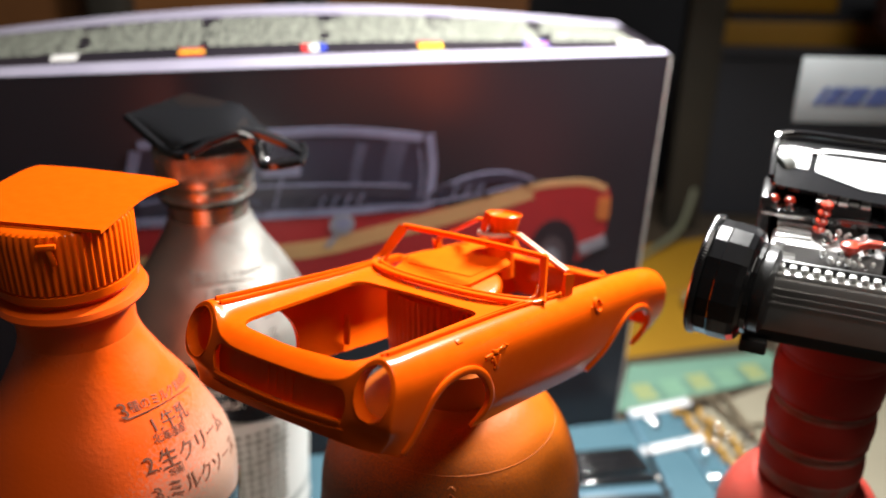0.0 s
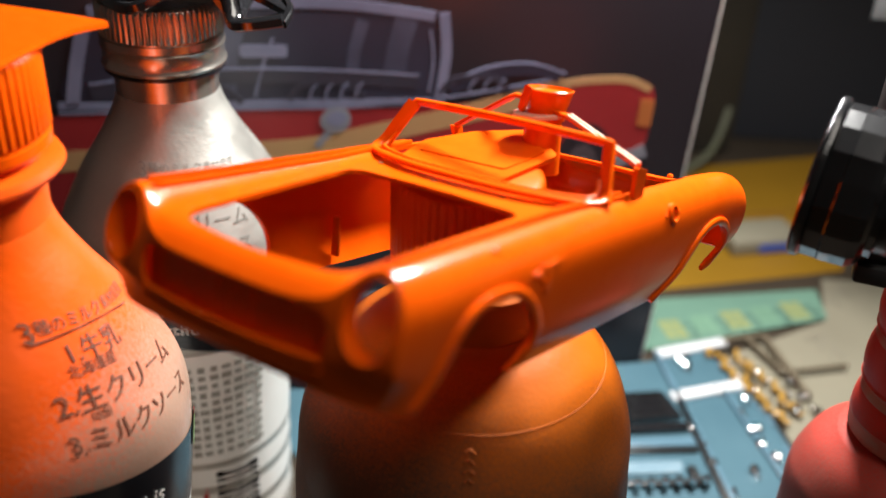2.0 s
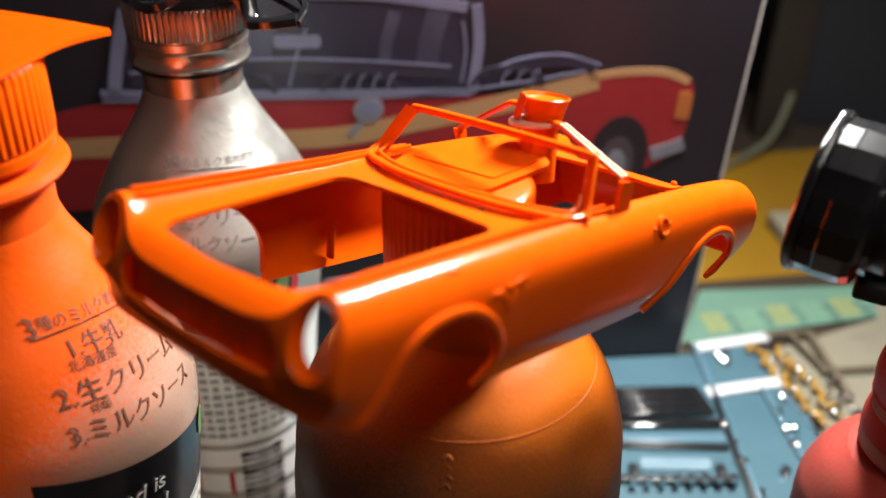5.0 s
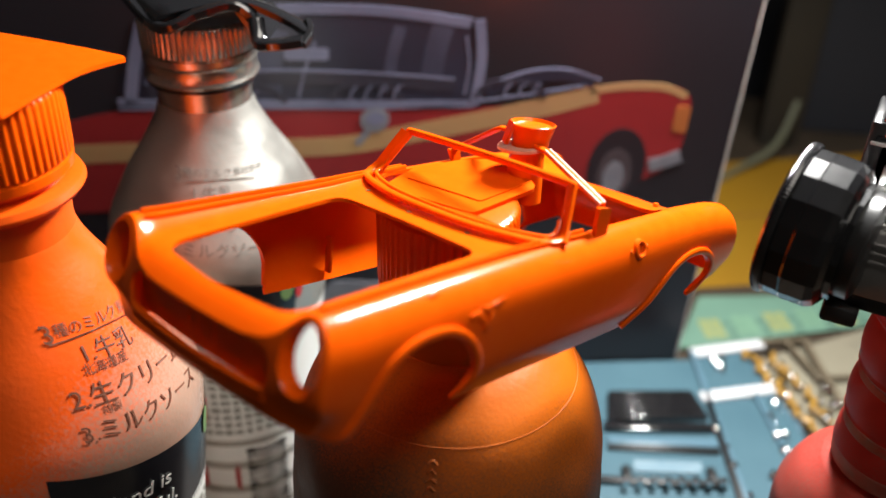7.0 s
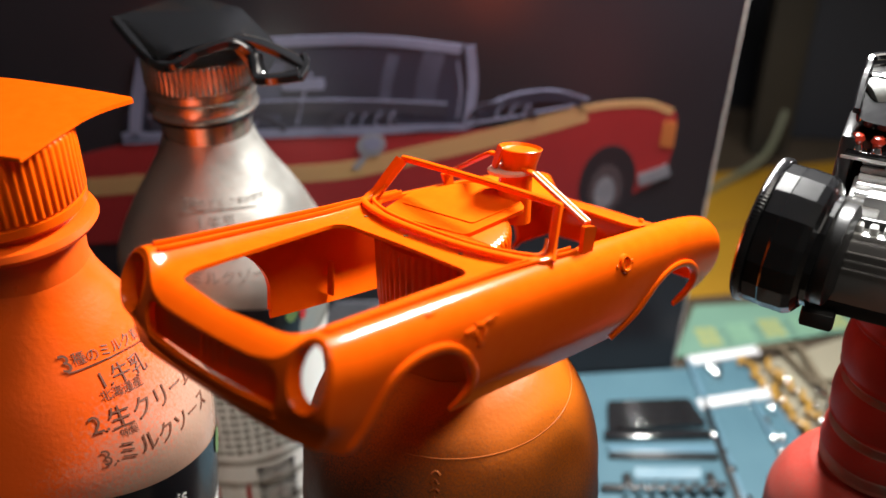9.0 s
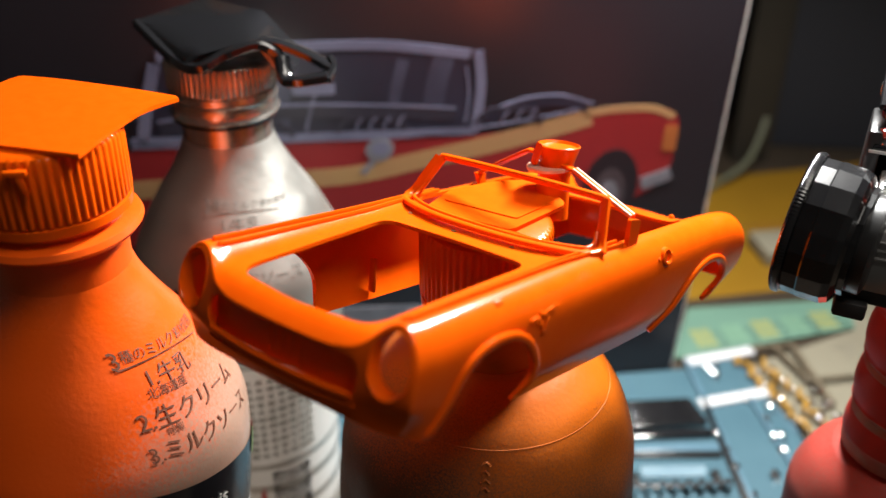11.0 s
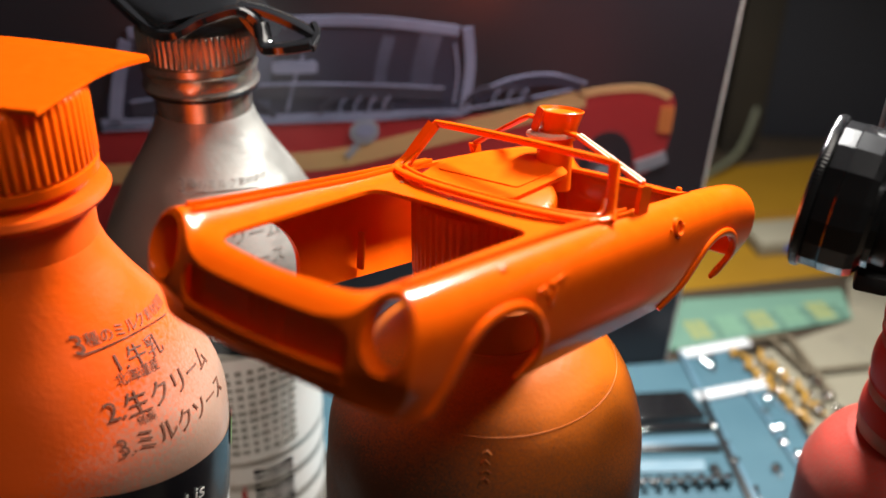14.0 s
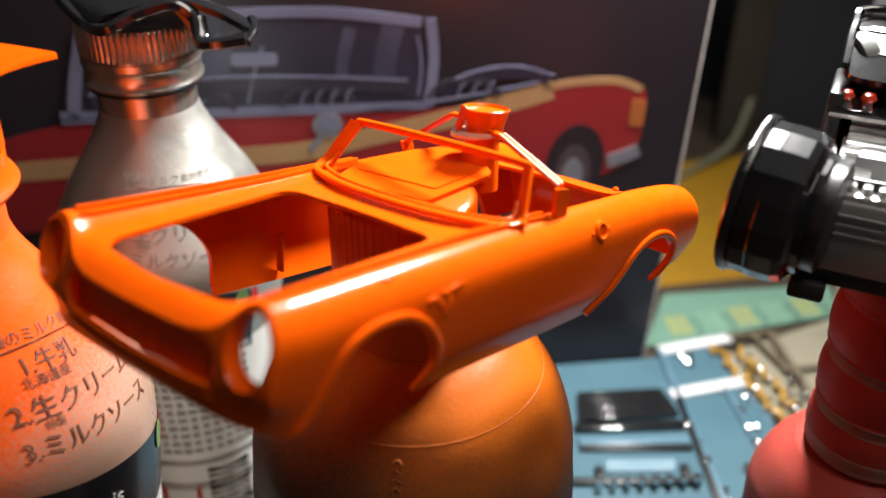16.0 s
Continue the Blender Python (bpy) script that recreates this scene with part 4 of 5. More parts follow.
    for x in (-0.0280, -0.0230):
        part("lamp_stud", lathe([(0.0010, -0.0020), (0.0012, 0), (0.0019, 0.0010), (0.0014, 0.0022), (0.0004, 0.0026)], 16, m=Matrix.Translation((x, 0.0, 0.0380))), red_part, ch)
    part("bulkhead", block(0.082, 0.003, 0.046, (0.0105, 0.0180, 0.005), 0.0012), black_gloss, ch)
    part("shelf", block(0.036, 0.022, 0.0016, (-0.0120, 0.008, 0.0350), 0.0004), black_gloss, ch)
    part("wing_post", block(0.004, 0.020, 0.036, (-0.0300, 0.008, 0.004), 0.001), black_satin, ch)
    tilt = pose(0, 0.020, 0.0512, 23, 0, 0)
    screen = part("raised_panel", prism(outline([(-0.0300, -0.0200), (0.0520, -0.0260), (0.0520, 0.0040), (-0.0300, 0.0030)], 0.0040), -0.0020, 0.0, m=tilt), black_gloss, ch, "glossy black upper panel with lamp glare painted on in white")
    # white patches paint the lamp's reflection onto the black panel
    part("glare_patch", prism(outline([(-0.0278, -0.0105), (-0.0190, -0.0115), (-0.0186, -0.0010), (-0.0268, -0.0008)], 0.0014), -0.0002, 0.0003, m=tilt), panel_glare, screen)
    part("glare_patch", prism(outline([(-0.0172, -0.0118), (-0.0020, -0.0175), (0.0480, -0.0185), (0.0480, 0.0008), (-0.0164, -0.0002)], 0.0014), -0.0002, 0.0003, m=tilt), panel_glare, screen)
    part("panel_rim", sweep(spline([(-0.0300, 0.003, 0.0452), (-0.0302, 0.017, 0.0512), (-0.0270, 0.0240, 0.0540), (0.0, 0.0245, 0.0542), (0.050, 0.0245, 0.0542)], 30), 0.0010, 0.0010), black_gloss, screen)
    part("support_post", block(0.006, 0.006, 0.020, (0.010, 0.016, 0.028), 0.001), black_satin, ch)
    box_part = part("air_box", block(0.0170, 0.0120, 0.0135, (-0.0070, 0.0040, 0.0265), 0.0010), black_gloss, ch)
    for k in range(5):
        part("box_fitting", block(0.0030, 0.0024, 0.0010, (-0.0138 + 0.0033 * k, -0.0002 + 0.0012 * (k % 2), 0.0398), 0.0004), engine_silver, box_part)
    part("shelf_edge", block(0.0130, 0.0010, 0.0008, (-0.0245, -0.0035, 0.0345), 0.0002), engine_silver, ch)
    for x in (-0.0273, -0.0226):
        part("lamp_foot", lathe([(0.0010, -0.0045), (0.0016, -0.0035), (0.0014, -0.0015), (0.0008, -0.0005)], 14, m=Matrix.Translation((x, -0.001, 0.0385))), chrome, ch)
    for x, y, z in ((0.0020, -0.0125, 0.0310), (0.0065, -0.0125, 0.0325), (-0.0030, -0.0140, 0.0270)):
        part("hose_clip", lathe([(0.0016, -0.0012), (0.0022, -0.0006), (0.0022, 0.0006), (0.0016, 0.0012)], 14, m=pose(x, y, z, 20, 70, 0)), chrome, ch)
    part("far_wheel", lathe([(0.001, -0.0024), (0.0056, -0.0024), (0.0066, -0.0016), (0.0068, 0.0), (0.0066, 0.0016), (0.0056, 0.0024), (0.001, 0.0024)], 48, m=pose(-0.0262, 0.0150, 0.0440, 0, 70, 30)), rim_grey, ch, "pale grey wheel disc")
    return ch


chassis = build_chassis()


# ---- the kit box ----
BOX_W, BOX_H, BOX_D = 0.384, 0.2250, 0.078
box = thing("kit_box", pose(0.10196, 0.46198, 0, 0, 0, 12.6), "worn dark kit box with a printed red open car", "box")


def box_x(s, z):
    """The place along the front, from its right edge leftwards; the worn edge leans a little."""
    return -s - 0.0078 * (1 - z / BOX_H)


def box_shell():
    bm = bmesh.new()
    nx, nz, ny = 16, 6, 5
    def grid(f, a, b):
        rows = [[bm.verts.new(f(i / a, j / b)) for i in range(a + 1)] for j in range(b + 1)]
        for j in range(b):
            for i in range(a):
                bm.faces.new((rows[j][i], rows[j][i + 1], rows[j + 1][i + 1], rows[j + 1][i]))
    top = lambda s, y: BOX_H + 0.014 * (y / BOX_D) * math.sin(math.pi * min(1, s / BOX_W))
    grid(lambda u, v: (box_x(u * BOX_W, v * BOX_H), 0, v * BOX_H), nx, nz)
    grid(lambda u, v: (box_x(u * BOX_W, BOX_H), v * BOX_D, top(u * BOX_W, v * BOX_D)), nx, ny)
    grid(lambda u, v: (box_x(u * BOX_W, v * BOX_H), BOX_D, v * top(u * BOX_W, BOX_D)), nx, nz)
    grid(lambda u, v: (box_x(0, v * BOX_H), u * BOX_D, v * BOX_H), ny, nz)
    grid(lambda u, v: (box_x(BOX_W, v * BOX_H), u * BOX_D, v * BOX_H), ny, nz)
    grid(lambda u, v: (box_x(u * BOX_W, 0), v * BOX_D, 0), nx, ny)
    bmesh.ops.remove_doubles(bm, verts=bm.verts, dist=1e-5)
    return bm


carton = part("carton", box_shell(), box_black, box, smooth=False)


def print_flat(name, points, mat, lift, radius=0.0, parent=None):
    """A printed shape on the front of the box, from (s, z) corners."""
    pts = [Vector((p[0], p[1])) for p in (outline(points, radius, 5) if radius else points)]
    pts = [Vector((p.x * 1.0605 - 0.0018, p.y * 1.075 - 0.0005 - 0.025 * max(0, p.x - 0.115))) for p in pts]
    return part(name, prism([(box_x(p[0], p[1]), p[1]) for p in pts], -0.00015 - lift, 0.0002, "xzy"), mat, parent or box, smooth=False)


def print_line(name, points, width, mat, lift, parent=None):
    """A printed stroke through (s, z) points."""
    c = [Vector((p.x, p.y)) for p in spline(points, 24)]
    left, right = [], []
    for i, p in enumerate(c):
        d = (c[min(i + 1, len(c) - 1)] - c[max(i - 1, 0)]).normalized()
        nrm = Vector((-d.y, d.x)) * width / 2
        left.append(p + nrm)
        right.append(p - nrm)
    return print_flat(name, left + right[::-1], mat, lift, 0, parent)


print_flat("printed_body", [(p.x, p.y) for p in spline([(0.300, 0.1330), (0.255, 0.1425), (0.190, 0.1425), (0.150, 0.1395), (0.112, 0.1390), (0.078, 0.1440), (0.060, 0.1490), (0.036, 0.1490), (0.0245, 0.1445), (0.0225, 0.1330), (0.0250, 0.1150), (0.040, 0.1040), (0.080, 0.0960), (0.160, 0.0950), (0.300, 0.0950)], 70)], art_red, 0.0001)
print_line("printed_flank", [(0.300, 0.1225), (0.220, 0.1235), (0.172, 0.1235), (0.140, 0.1285), (0.112, 0.1335), (0.084, 0.1400), (0.064, 0.1455)], 0.0085, art_cream, 0.0002)
print_line("printed_rear_edge", [(0.068, 0.1460), (0.055, 0.1482), (0.037, 0.1482), (0.0255, 0.1440)], 0.0032, art_cream, 0.0002)
print_flat("printed_glass", [(0.262, 0.1470), (0.250, 0.1790), (0.190, 0.1795), (0.120, 0.1760), (0.1155, 0.1405), (0.190, 0.1430)], art_glass, 0.0002, 0.006)
for name, pts, w in (("printed_frame_top", [(0.248, 0.1806), (0.215, 0.1822), (0.160, 0.1812), (0.120, 0.1752)], 0.0040), ("printed_frame_side", [(0.1165, 0.1765), (0.1145, 0.1600), (0.1160, 0.1405)], 0.0042), ("printed_frame_sill", [(0.262, 0.1455), (0.190, 0.1432), (0.1160, 0.1408)], 0.0030), ("printed_frame_inner", [(0.1215, 0.1700), (0.1195, 0.1580), (0.1205, 0.1450)], 0.0009), ("printed_pillar", [(0.2490, 0.1780), (0.2540, 0.1600), (0.2570, 0.1440)], 0.0050), ("printed_wiper", [(0.182, 0.1690), (0.186, 0.1580), (0.1890, 0.1460)], 0.0010)):
    print_line(name, pts, w, art_lilac, 0.0004)
for s0, w in ((0.1310, 0.0090), (0.1480, 0.0050), (0.1980, 0.0120)):
    print_line("printed_sheen", [(s0, 0.1745), (s0 + 0.0030, 0.1620), (s0 + 0.0040, 0.1470)], w, art_sheen, 0.0003)
print_line("printed_dash", [(0.250, 0.1500), (0.205, 0.1545), (0.160, 0.1530), (0.125, 0.1495)], 0.0060, art_grey, 0.0004)
print_line("printed_dash_edge", [(0.250, 0.1535), (0.205, 0.1575), (0.160, 0.1555), (0.125, 0.1520)], 0.0010, art_lilac, 0.0005)
for s in (0.100, 0.160, 0.208):
    print_line("printed_seat", [(s + 0.016, 0.1440), (s + 0.010, 0.1500), (s - 0.006, 0.1500), (s - 0.014, 0.1440)], 0.0022, art_grey, 0.0005)
print_line("printed_hood_cover", [(0.112, 0.1460), (0.095, 0.1520), (0.078, 0.1535), (0.066, 0.1500)], 0.0050, art_glass, 0.0003)
print_line("printed_hood_edge", [(0.113, 0.1475), (0.098, 0.1542), (0.080, 0.1560), (0.064, 0.1515)], 0.0009, art_lilac, 0.0004)
print_line("printed_door_edge", [(0.262, 0.1425), (0.190, 0.1412), (0.140, 0.1402), (0.100, 0.1440), (0.070, 0.1490)], 0.0010, art_lilac, 0.0004)
for s in (0.092, 0.098, 0.104, 0.150, 0.156, 0.162, 0.168):
    print_line("printed_seat_rib", [(s, 0.1440), (s - 0.001, 0.1480), (s - 0.003, 0.1500)], 0.0008, art_lilac, 0.0006)
print_flat("printed_steering_wheel", oval(0.2180, 0.1495, 0.0130, 0.0042), art_lilac, 0.0004)
print_flat("printed_steering_wheel", oval(0.2180, 0.1495, 0.0118, 0.0033), art_glass, 0.0005)
print_flat("printed_mirror", [(0.1945, 0.1618), (0.1945, 0.1668), (0.1765, 0.1662), (0.1765, 0.1612)], art_lilac, 0.0005, 0.0018)
print_flat("printed_door_mirror", [(p[0], p[1]) for p in oval(0.1575, 0.1350, 0.0062, 0.0054)], art_white, 0.0005)
print_flat("printed_mirror_face", [(p[0], p[1]) for p in oval(0.1572, 0.1356, 0.0040, 0.0030)], art_lilac, 0.0006)
print_line("printed_mirror_foot", [(0.1600, 0.1300), (0.1650, 0.1240)], 0.0030, art_white, 0.0004)
print_flat("printed_arch", oval(0.0505, 0.1110, 0.0130, 0.0185), box_black, 0.0003)
print_flat("printed_wheel", oval(0.0510, 0.1075, 0.0078, 0.0125), art_dim, 0.0004)
print_flat("printed_hub", oval(0.0512, 0.1060, 0.0048, 0.0080), art_white, 0.0005)
print_flat("printed_tail_lamp", [(0.0290, 0.1400), (0.0225, 0.1395), (0.0225, 0.1270), (0.0290, 0.1280)], art_amber, 0.0004, 0.0015)
print_line("printed_bumper", [(0.0360, 0.1115), (0.0280, 0.1140), (0.0225, 0.1165)], 0.0062, art_white, 0.0004)
print_flat("printed_bumper", [(0.134, 0.040), (0.176, 0.036), (0.182, 0.046), (0.176, 0.055), (0.134, 0.052)], art_white, 0.0004, 0.004)
part("worn_edge", sweep([(box_x(0, z), -0.0002, z) for z in [0.004 + 0.0110 * i for i in range(21)]], 0.0004, 0.0004, up=(0, 1, 0)), card_worn, box, "rubbed white edge of the card")


def on_top(s, y):
    return Vector((box_x(s, BOX_H), y, BOX_H + 0.014 * (y / BOX_D) * math.sin(math.pi * min(1, s / BOX_W))))


def top_film(name, s0, s1, y0, y1, mat, lift, parent=None):
    """A printed patch on the lid of the box."""
    bm = bmesh.new()
    n = max(2, int(abs(s1 - s0) / 0.02))
    rows = []
    for y in (y0, (y0 + y1) / 2, y1):
        rows.append([bm.verts.new(on_top(s0 + (s1 - s0) * i / n, y) + Vector((0, 0, lift))) for i in range(n + 1)])
    for a, b in zip(rows, rows[1:]):
        for i in range(n):
            bm.faces.new((a[i], a[i + 1], b[i + 1], b[i]))
    return part(name, bm, mat, parent or box, smooth=False)


top_film("lilac_border", 0.0005, BOX_W, 0.0005, 0.0135, box_edge_mat, 0.0004)
lid_print = top_film("dark_lid_print", 0.002, BOX_W, 0.0135, 0.0640, box_black, 0.0005)
top_film("lilac_border", 0.0005, BOX_W, 0.0640, BOX_D - 0.0005, box_edge_mat, 0.0004)
random.seed(4)
columns = [0.014, 0.0645, 0.1194, 0.1768, 0.2347, 0.2922, 0.349]
for c, s0 in enumerate(columns):
    for line in range(8):
        y = 0.0262 + line * 0.0045
        s = s0 - 0.004
        while s < s0 + 0.047 - 0.010 * (line == 7 or c == 0):
            w = random.uniform(0.003, 0.010)
            top_film("text_bar", s, s + w, y + 0.0004, y + 0.0028, ink_white, 0.0008, lid_print)
            s += w + 0.0012
FLAGS = [("flag", (flag_white, flag_white, flag_white), False), ("flag", (flag_blue, flag_white, flag_blue), False), ("flag", (flag_yellow, flag_yellow, flag_red), False), ("flag", (flag_blue, flag_white, flag_red), True), ("flag", (flag_red, flag_yellow, flag_red), False), ("flag", (flag_white, flag_white, flag_white), False)]
for (name, mats, upright), s in zip(FLAGS, columns):
    for k, mat in enumerate(mats):
        if upright:
            top_film(name, s - 0.006 + 0.004 * k, s - 0.002 + 0.004 * k, 0.0160, 0.0245, mat, 0.0009, lid_print)
        else:
            top_film(name, s - 0.006, s + 0.006, 0.0160 + 0.0028 * k, 0.0188 + 0.0028 * k, mat, 0.0009, lid_print)

for s0, wide, y0, y1, mat, lift in ((columns[1], 0.0014, 0.0160, 0.0245, flag_white, 0.0010), (columns[1], 0.0008, 0.0160, 0.0245, flag_red, 0.0011), (columns[1], 0.0058, 0.0194, 0.0209, flag_red, 0.0011), (columns[0], 0.0020, 0.0184, 0.0222, flag_red, 0.0011)):
    top_film("flag_mark", s0 - wide, s0 + wide, y0, y1, mat, lift, lid_print)


# ---- flat things on the table ----
def sheet(name, points, z, mat, label, category, thick=0.0006):
    ob = thing(name, pose(0, 0, z), label, category)
    part("paper", prism(outline(points, 0.002), 0, thick), mat, ob, smooth=False)
    return ob


yellow = sheet("yellow_card", [(0.090, 0.527), (0.240, 0.572), (0.290, 0.760), (0.130, 0.705)], 0.0, desk_yellow, "large yellow card lying on the table", "card")
part("fold_line", block(0.150, 0.0012, 0.0003, (0, 0, 0.0007), m=pose(0.185, 0.640, 0, 0, 0, 17)), wood_brown, yellow, smooth=False)
instructions = sheet("instruction_sheet", [(0.128, 0.462), (0.150, 0.380), (0.310, 0.410), (0.310, 0.560), (0.222, 0.560), (0.209, 0.512)], 0.0, cream_paper, "cream printed instruction sheet under the parts", "paper")
blue = sheet("blue_card", [(-0.088, 0.388), (-0.034, 0.326), (0.050, 0.302), (0.146, 0.316), (0.156, 0.406), (0.130, 0.482), (0.106, 0.462), (0.010, 0.440), (-0.088, 0.418)], 0.001, blue_plastic, "pale blue card under the chrome parts", "card")
for a, b in (((0.050, 0.304), (0.145, 0.318)), ((0.146, 0.318), (0.155, 0.406)), ((0.155, 0.407), (0.130, 0.480))):
    a, b = Vector(a), Vector(b)
    d = b - a
    mid = (a + b) / 2
    part("card_rim", block(d.length, 0.0016, 0.0012, (0, 0, 0.0002), 0.0004, m=pose(mid.x, mid.y, 0, 0, 0, math.degrees(math.atan2(d.y, d.x)))), blue_clear, blue)
small_box = thing("small_carton", pose(0.192, 0.602, 0.0007, 0, 0, 14), "small white carton with a blue printed stripe", "box")
part("carton_body", block(0.050, 0.030, 0.010, (0, 0, 0), 0.001), cream_paper, small_box)
part("blue_stripe", block(0.026, 0.0006, 0.0056, (0.006, -0.0153, 0.002)), decal_blue, small_box, smooth=False)
decal = sheet("decal_sheet", [(0.0960, 0.4690), (0.2100, 0.5120), (0.2130, 0.5440), (0.1120, 0.5220)], 0.0018, green_paper, "pale green water decal sheet", "decal sheet")
random.seed(7)
for k in range(5):
    x = 0.117 + 0.019 * k
    y = 0.491 + 0.0068 * k
    for cell in range(6):
        part("decal_patch", block(0.0058, 0.0050, 0.0002, (-0.0033 + 0.0066 * (cell % 2), -0.0060 + 0.0060 * (cell // 2), 0.0007), m=pose(x, y, 0, 0, 0, 14)), decal_yellow if k % 2 == 0 else decal_dark, decal, smooth=False)
    for j in range(3):
        part("decal_mark", block(0.0035 if k < 3 else 0.0055, 0.0011, 0.0002, (0.0012 * (j % 2), -0.010 + 0.006 * j, 0.0012), m=pose(x + 0.0092, y + 0.003, 0, 0, 0, 14)), decal_ink, decal, smooth=False)


def bar(parent, a, b, w, z, mat, name="runner", h=0.0022):
    a, b = Vector(a), Vector(b)
    mid, d = (a + b) / 2, b - a
    return part(name, block(d.length, w, h, (0, 0, z), min(w, h) * 0.25, m=pose(mid.x, mid.y, 0, 0, 0, math.degrees(math.atan2(d.y, d.x)))), mat, parent)


frame_a = thing("chrome_sprue", pose(0, 0, 0.0017), "chrome plated kit sprue with small parts", "sprue")
bar(frame_a, (0.1035, 0.4655), (0.1440, 0.4815), 0.0070, 0.0, plated_shine)
bar(frame_a, (0.1055, 0.4294), (0.1442, 0.4437), 0.0070, 0.0, plated_shine)
bar(frame_a, (0.1035, 0.4670), (0.1220, 0.3480), 0.0030, 0.0, blue_clear)
bar(frame_a, (0.1440, 0.4835), (0.1600, 0.3680), 0.0026, 0.0, chrome)
random.seed(11)
for x, y in ((0.1383, 0.4216), (0.1424, 0.4320), (0.1425, 0.3983), (0.1440, 0.4100), (0.1400, 0.4080), (0.1219, 0.3657), (0.1150, 0.3950), (0.1105, 0.4070), (0.1145, 0.4620), (0.1172, 0.4570), (0.1195, 0.4660), (0.1160, 0.3830), (0.1475, 0.3900), (0.1340, 0.3800), (0.1500, 0.3760), (0.1290, 0.4380)):
    r = random.uniform(0.0016, 0.0028)
    part("plated_part", lathe([(r * 0.6, 0), (r, r * 0.35), (r * 0.9, r * 0.9), (r * 0.3, r * 1.25)], 14, m=pose(x, y, 0.0004, random.uniform(-30, 30), random.uniform(-30, 30))), chrome, frame_a)
    part("gate", block(0.0060, 0.0009, 0.0009, (0.0030, 0, 0.0004), 0.0002, m=pose(x, y, 0, 0, 0, random.uniform(-80, -60))), chrome, frame_a)
bar(frame_a, (0.1330, 0.4400), (0.1470, 0.3740), 0.0022, 0.0, blue_clear)
frame_b = thing("gold_sprue", pose(0, 0, 0.0030), "gold brown plastic sprue with small plated parts", "sprue")
for a, b, n in (((0.1331, 0.4694), (0.1575, 0.4150), 12), ((0.1480, 0.4660), (0.1672, 0.4230), 10)):
    a, b = Vector(a), Vector(b)
    along = math.degrees(math.atan2(b.y - a.y, b.x - a.x))
    for k in range(n):
        p = a.lerp(b, k / (n - 1)) + Vector((random.uniform(-0.0016, 0.0016), random.uniform(-0.001, 0.001)))
        m = pose(p.x, p.y, 0.0, random.uniform(-14, 14), 0, along + random.choice((-38, 8, 52)) + random.uniform(-8, 8))
        part("kit_piece", block(random.uniform(0.0060, 0.0100), random.uniform(0.0022, 0.0036), random.uniform(0.0018, 0.0032), (0, 0, 0), 0.0007, m=m), gold_plastic, frame_b)
        if k % 2 == 0:
            part("plated_tip", lathe([(0.0008, 0), (0.0018, 0.0008), (0.0016, 0.0022), (0.0006, 0.0028)], 12, m=pose(p.x + 0.0030, p.y - 0.0022, 0.0004, random.uniform(-60, 60), random.uniform(-60, 60))), chrome, frame_b)
for a, b, w in (((0.1555, 0.4836), (0.1689, 0.4526), 0.0026), ((0.1662, 0.4871), (0.1760, 0.4342), 0.0034), ((0.1420, 0.4810), (0.1662, 0.4871), 0.0024), ((0.1660, 0.4540), (0.2050, 0.4640), 0.0022)):
    bar(frame_b, a, b, w, 0.0, grey_runner, "runner", 0.0026)
for k in range(14):
    r = random.uniform(0.0012, 0.0026)
    part("plated_part", lathe([(r * 0.6, 0), (r, r * 0.35), (r * 0.9, r * 0.9), (r * 0.3, r * 1.25)], 14, m=pose(random.uniform(0.164, 0.178), random.uniform(0.420, 0.448), 0.0004, random.uniform(-40, 40), random.uniform(-40, 40))), chrome, frame_b)
frame_c = thing("black_sprue", pose(0, 0, 0.0017), "glossy black kit sprue on the blue card", "sprue")
slab = part("slatted_panel", prism(outline([(0.0580, 0.4245), (0.1005, 0.4325), (0.1080, 0.4130), (0.0580, 0.4025)], 0.002), 0.0, 0.0026), black_gloss, frame_c)
for k in range(4):
    y = 0.4068 + 0.0054 * k
    part("slat", block(0.0400, 0.0022, 0.0012, (0, 0, 0.0026), 0.0004, m=pose(0.0815 - 0.0012 * k, y + 0.0022, 0, 0, 0, 11)), black_gloss, slab)
bar(frame_c, (0.056, 0.3985), (0.1090, 0.4065), 0.0050, 0.0, black_gloss, "black_bar", 0.0034)
bar(frame_c, (0.058, 0.3895), (0.1105, 0.3960), 0.0056, 0.0, blue_clear, "clear_bar", 0.0026)
bar(frame_c, (0.058, 0.3850), (0.1110, 0.3908), 0.0020, 0.0, black_satin, "runner", 0.0024)
bar(frame_c, (0.054, 0.3632), (0.1120, 0.3695), 0.0034, 0.0, black_satin, "runner", 0.0030)
for x, y in ((0.0669, 0.3690), (0.1060, 0.3745)):
    part("peg", block(0.0040, 0.0090, 0.0030, (0, 0, 0), 0.0008, m=pose(x, y, 0.0, 0, 0, 12)), black_satin, frame_c)
part("clear_pane", prism(outline([(0.0700, 0.3715), (0.1010, 0.3755), (0.1020, 0.3830), (0.0700, 0.3790)], 0.002), 0.0, 0.0012), pale_clear, frame_c)
bar(frame_c, (0.1085, 0.4336), (0.1200, 0.3420), 0.0034, 0.0, black_satin)
for k in range(8):
    part("plated_part", disc(0.0018, 0.0030, 12, m=pose(0.066 + 0.0062 * k, 0.3605 + 0.001 * k, 0.0040)), chrome, frame_c)

# ---- behind the box ----
cabinet = thing("dark_cabinet", pose(0.417, 0.80, 0), "low dark navy cabinet at the back of the table", "cabinet")
part("cabinet_body", block(0.42, 0.030, 0.146, (0, 0, 0), 0.003), wall_dark, cabinet)
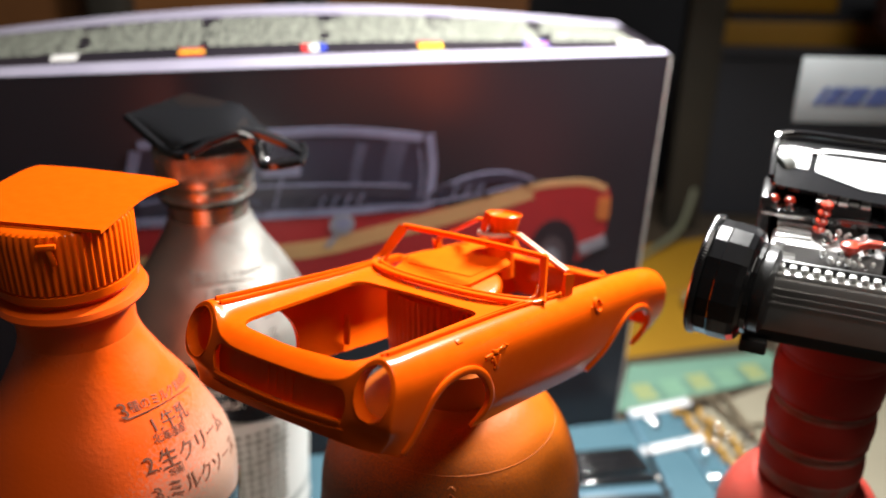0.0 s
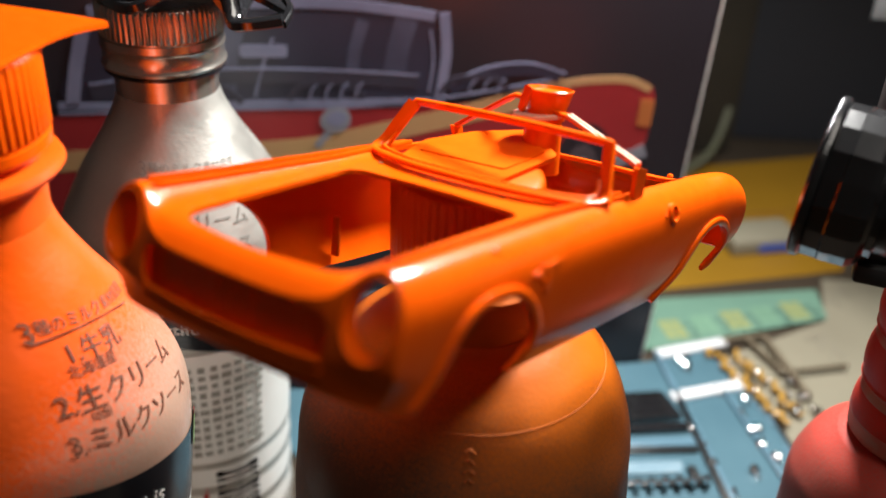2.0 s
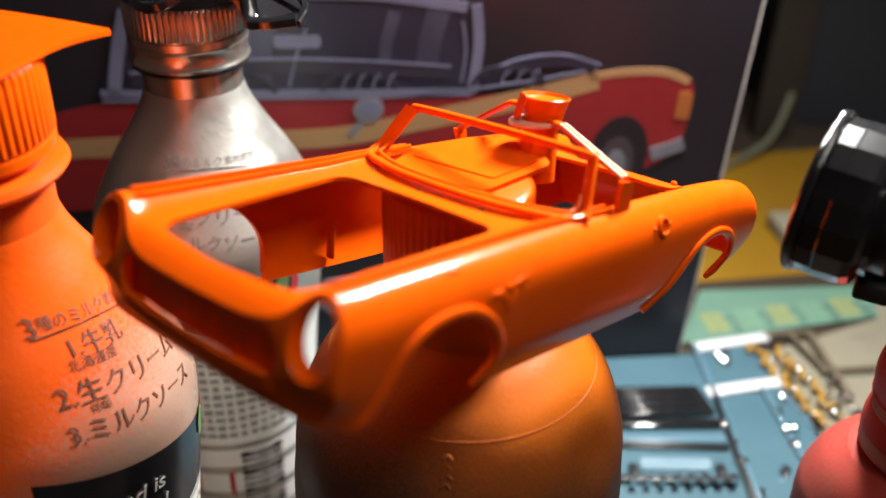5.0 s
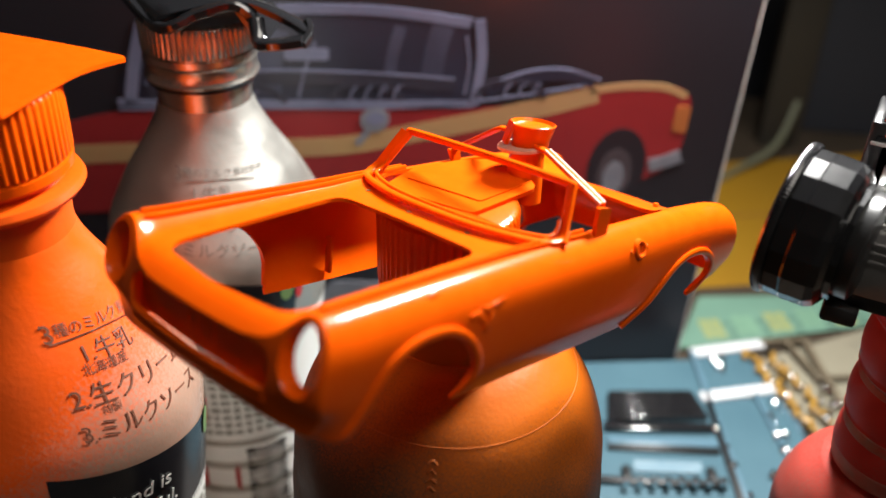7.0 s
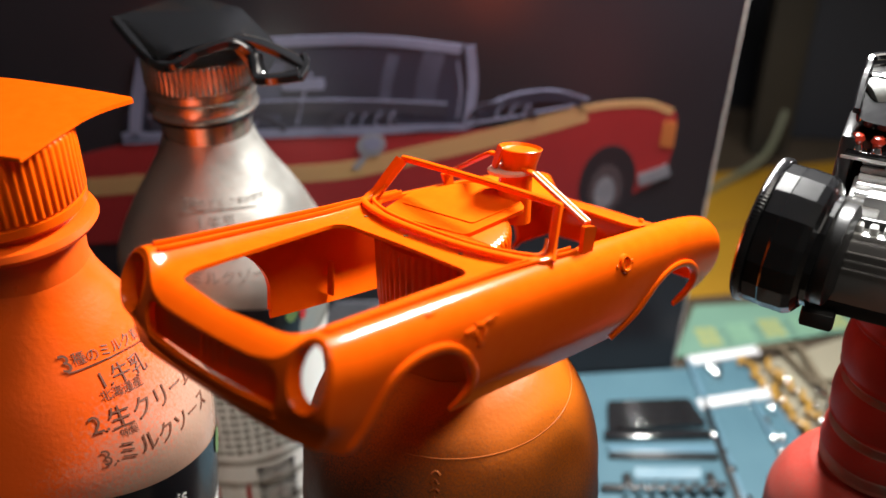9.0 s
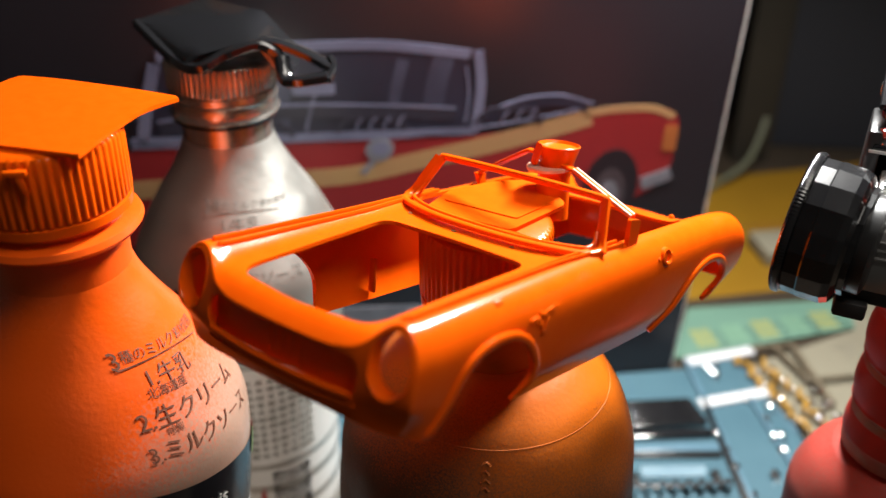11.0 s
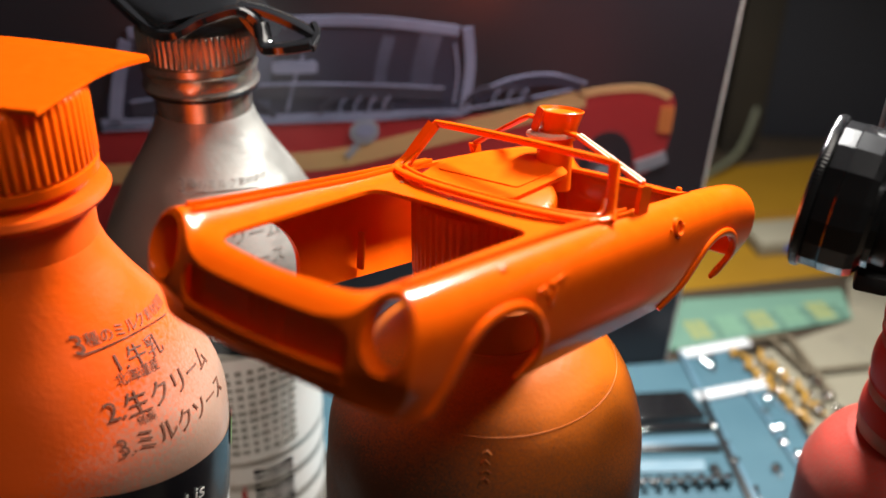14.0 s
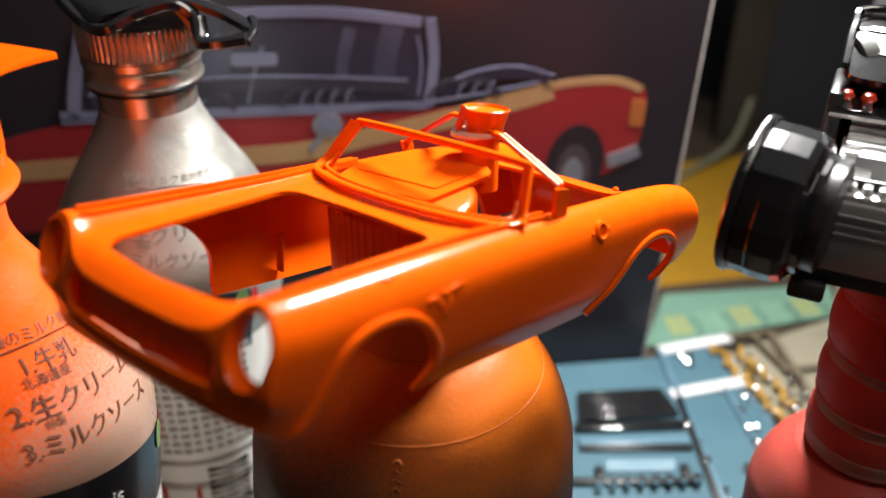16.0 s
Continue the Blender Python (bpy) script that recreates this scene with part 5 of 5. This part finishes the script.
part("cabinet_top", block(0.424, 0.034, 0.005, (0, 0, 0.146), 0.002), wall_dark, cabinet)
board = thing("leaning_board", pose(0.192, 0.76, 0), "dim brown board standing behind the box", "board")
part("board_panel", block(0.030, 0.02, 0.40, (0, 0, 0), 0.002), grey_board, board)
yellow_box = thing("yellow_box", pose(0.30, 0.835, 0), "yellow boxes stacked at the back", "box")
part("box_side", block(0.15, 0.03, 0.170, (0, 0, 0), 0.002), desk_yellow, yellow_box)
# dark block stands in for the shade between the stacked boxes
part("box_gap_shade", block(0.14, 0.026, 0.009, (0, 0.001, 0.170)), wall_dark, yellow_box)
part("box_lid", block(0.095, 0.03, 0.05, (-0.027, 0, 0.179), 0.002), desk_yellow, yellow_box)
bag = thing("cloth_bag", pose(0.452, 0.775, 0), "dark red cloth bag standing before the yellow boxes", "bag")
pouch = block(0.235, 0.030, 0.150, (0, 0, 0.150), 0.014, segments=5)
for v in pouch.verts:
    v.co.z += 0.022 * (v.co.x / 0.12) ** 2 * (1 if v.co.z < 0.2 else 0) * (1 if v.co.x < 0 else 0.2)
part("pouch", pouch, maroon_cloth, bag)
part("pouch_foot", block(0.150, 0.022, 0.172, (0.030, 0.002, 0), 0.006), wall_dark, bag)
shelf = thing("wood_shelf", pose(-0.24, 0.80, 0), "brown wooden shelf back behind the box", "shelf")
part("shelf_panel", block(0.58, 0.02, 0.40, (0, 0, 0), 0.002), wood_brown, shelf)
for x in (-0.06, 0.105):
    part("shelf_post", block(0.030, 0.03, 0.40, (x, -0.026, 0), 0.002), grey_board, shelf)
sign = thing("sign_card", pose(0.1813, 0.4985, 0), "white card with dark slanted lettering shapes on a prop", "sign")
part("card", block(0.132, 0.0014, 0.0364, (0.066, 0, 0.1800), 0.0004), sign_white, sign)
part("prop", block(0.020, 0.004, 0.205, (0.075, 0.0045, 0), 0.001), wall_dark, sign)
for k, (w, h) in enumerate(((0.0030, 0.0100), (0.0040, 0.0100), (0.0030, 0.0100), (0.0100, 0.0100), (0.0110, 0.0100), (0.0100, 0.0100))):
    s = 0.0090 + (0.0050 * k if k < 3 else 0.0150 + 0.0125 * (k - 3))
    part("letter_shape", prism([(s, 0.1905), (s + w, 0.1905), (s + w + 0.0055, 0.1905 + h), (s + 0.0055, 0.1905 + h)], -0.0011, -0.0006, "xzy"), sign_navy, sign, smooth=False)
part("letter_bar", block(0.026, 0.0005, 0.0030, (0.066, -0.0009, 0.2040)), sign_navy, sign, smooth=False)
part("letter_bar", block(0.030, 0.0005, 0.0024, (0.070, -0.0009, 0.1850)), sign_navy, sign, smooth=False)
cable = thing("cable", pose(0, 0, 0), "pale green cable lying behind the box", "cable")
part("cable_run", sweep(spline([(0.09, 0.62, 0.002), (0.150, 0.69, 0.003), (0.182, 0.715, 0.016), (0.196, 0.735, 0.045)], 30), 0.0022, 0.0022), cable_mat, cable)

# line drawings on the instruction sheet
random.seed(17)
for cx, cy in ((0.1990, 0.4860), (0.1900, 0.4200), (0.2250, 0.4500), (0.2500, 0.5050), (0.2250, 0.5400)):
    for k in range(6):
        w, d = random.uniform(0.004, 0.018), random.uniform(0.0006, 0.0012)
        part("drawn_line", block(w, d, 0.0002, (0, 0, 0.0007), m=pose(cx + random.uniform(-0.008, 0.008), cy + random.uniform(-0.010, 0.010), 0, 0, 0, random.choice((14, 14, 104, 60)))), print_ink, instructions, smooth=False)
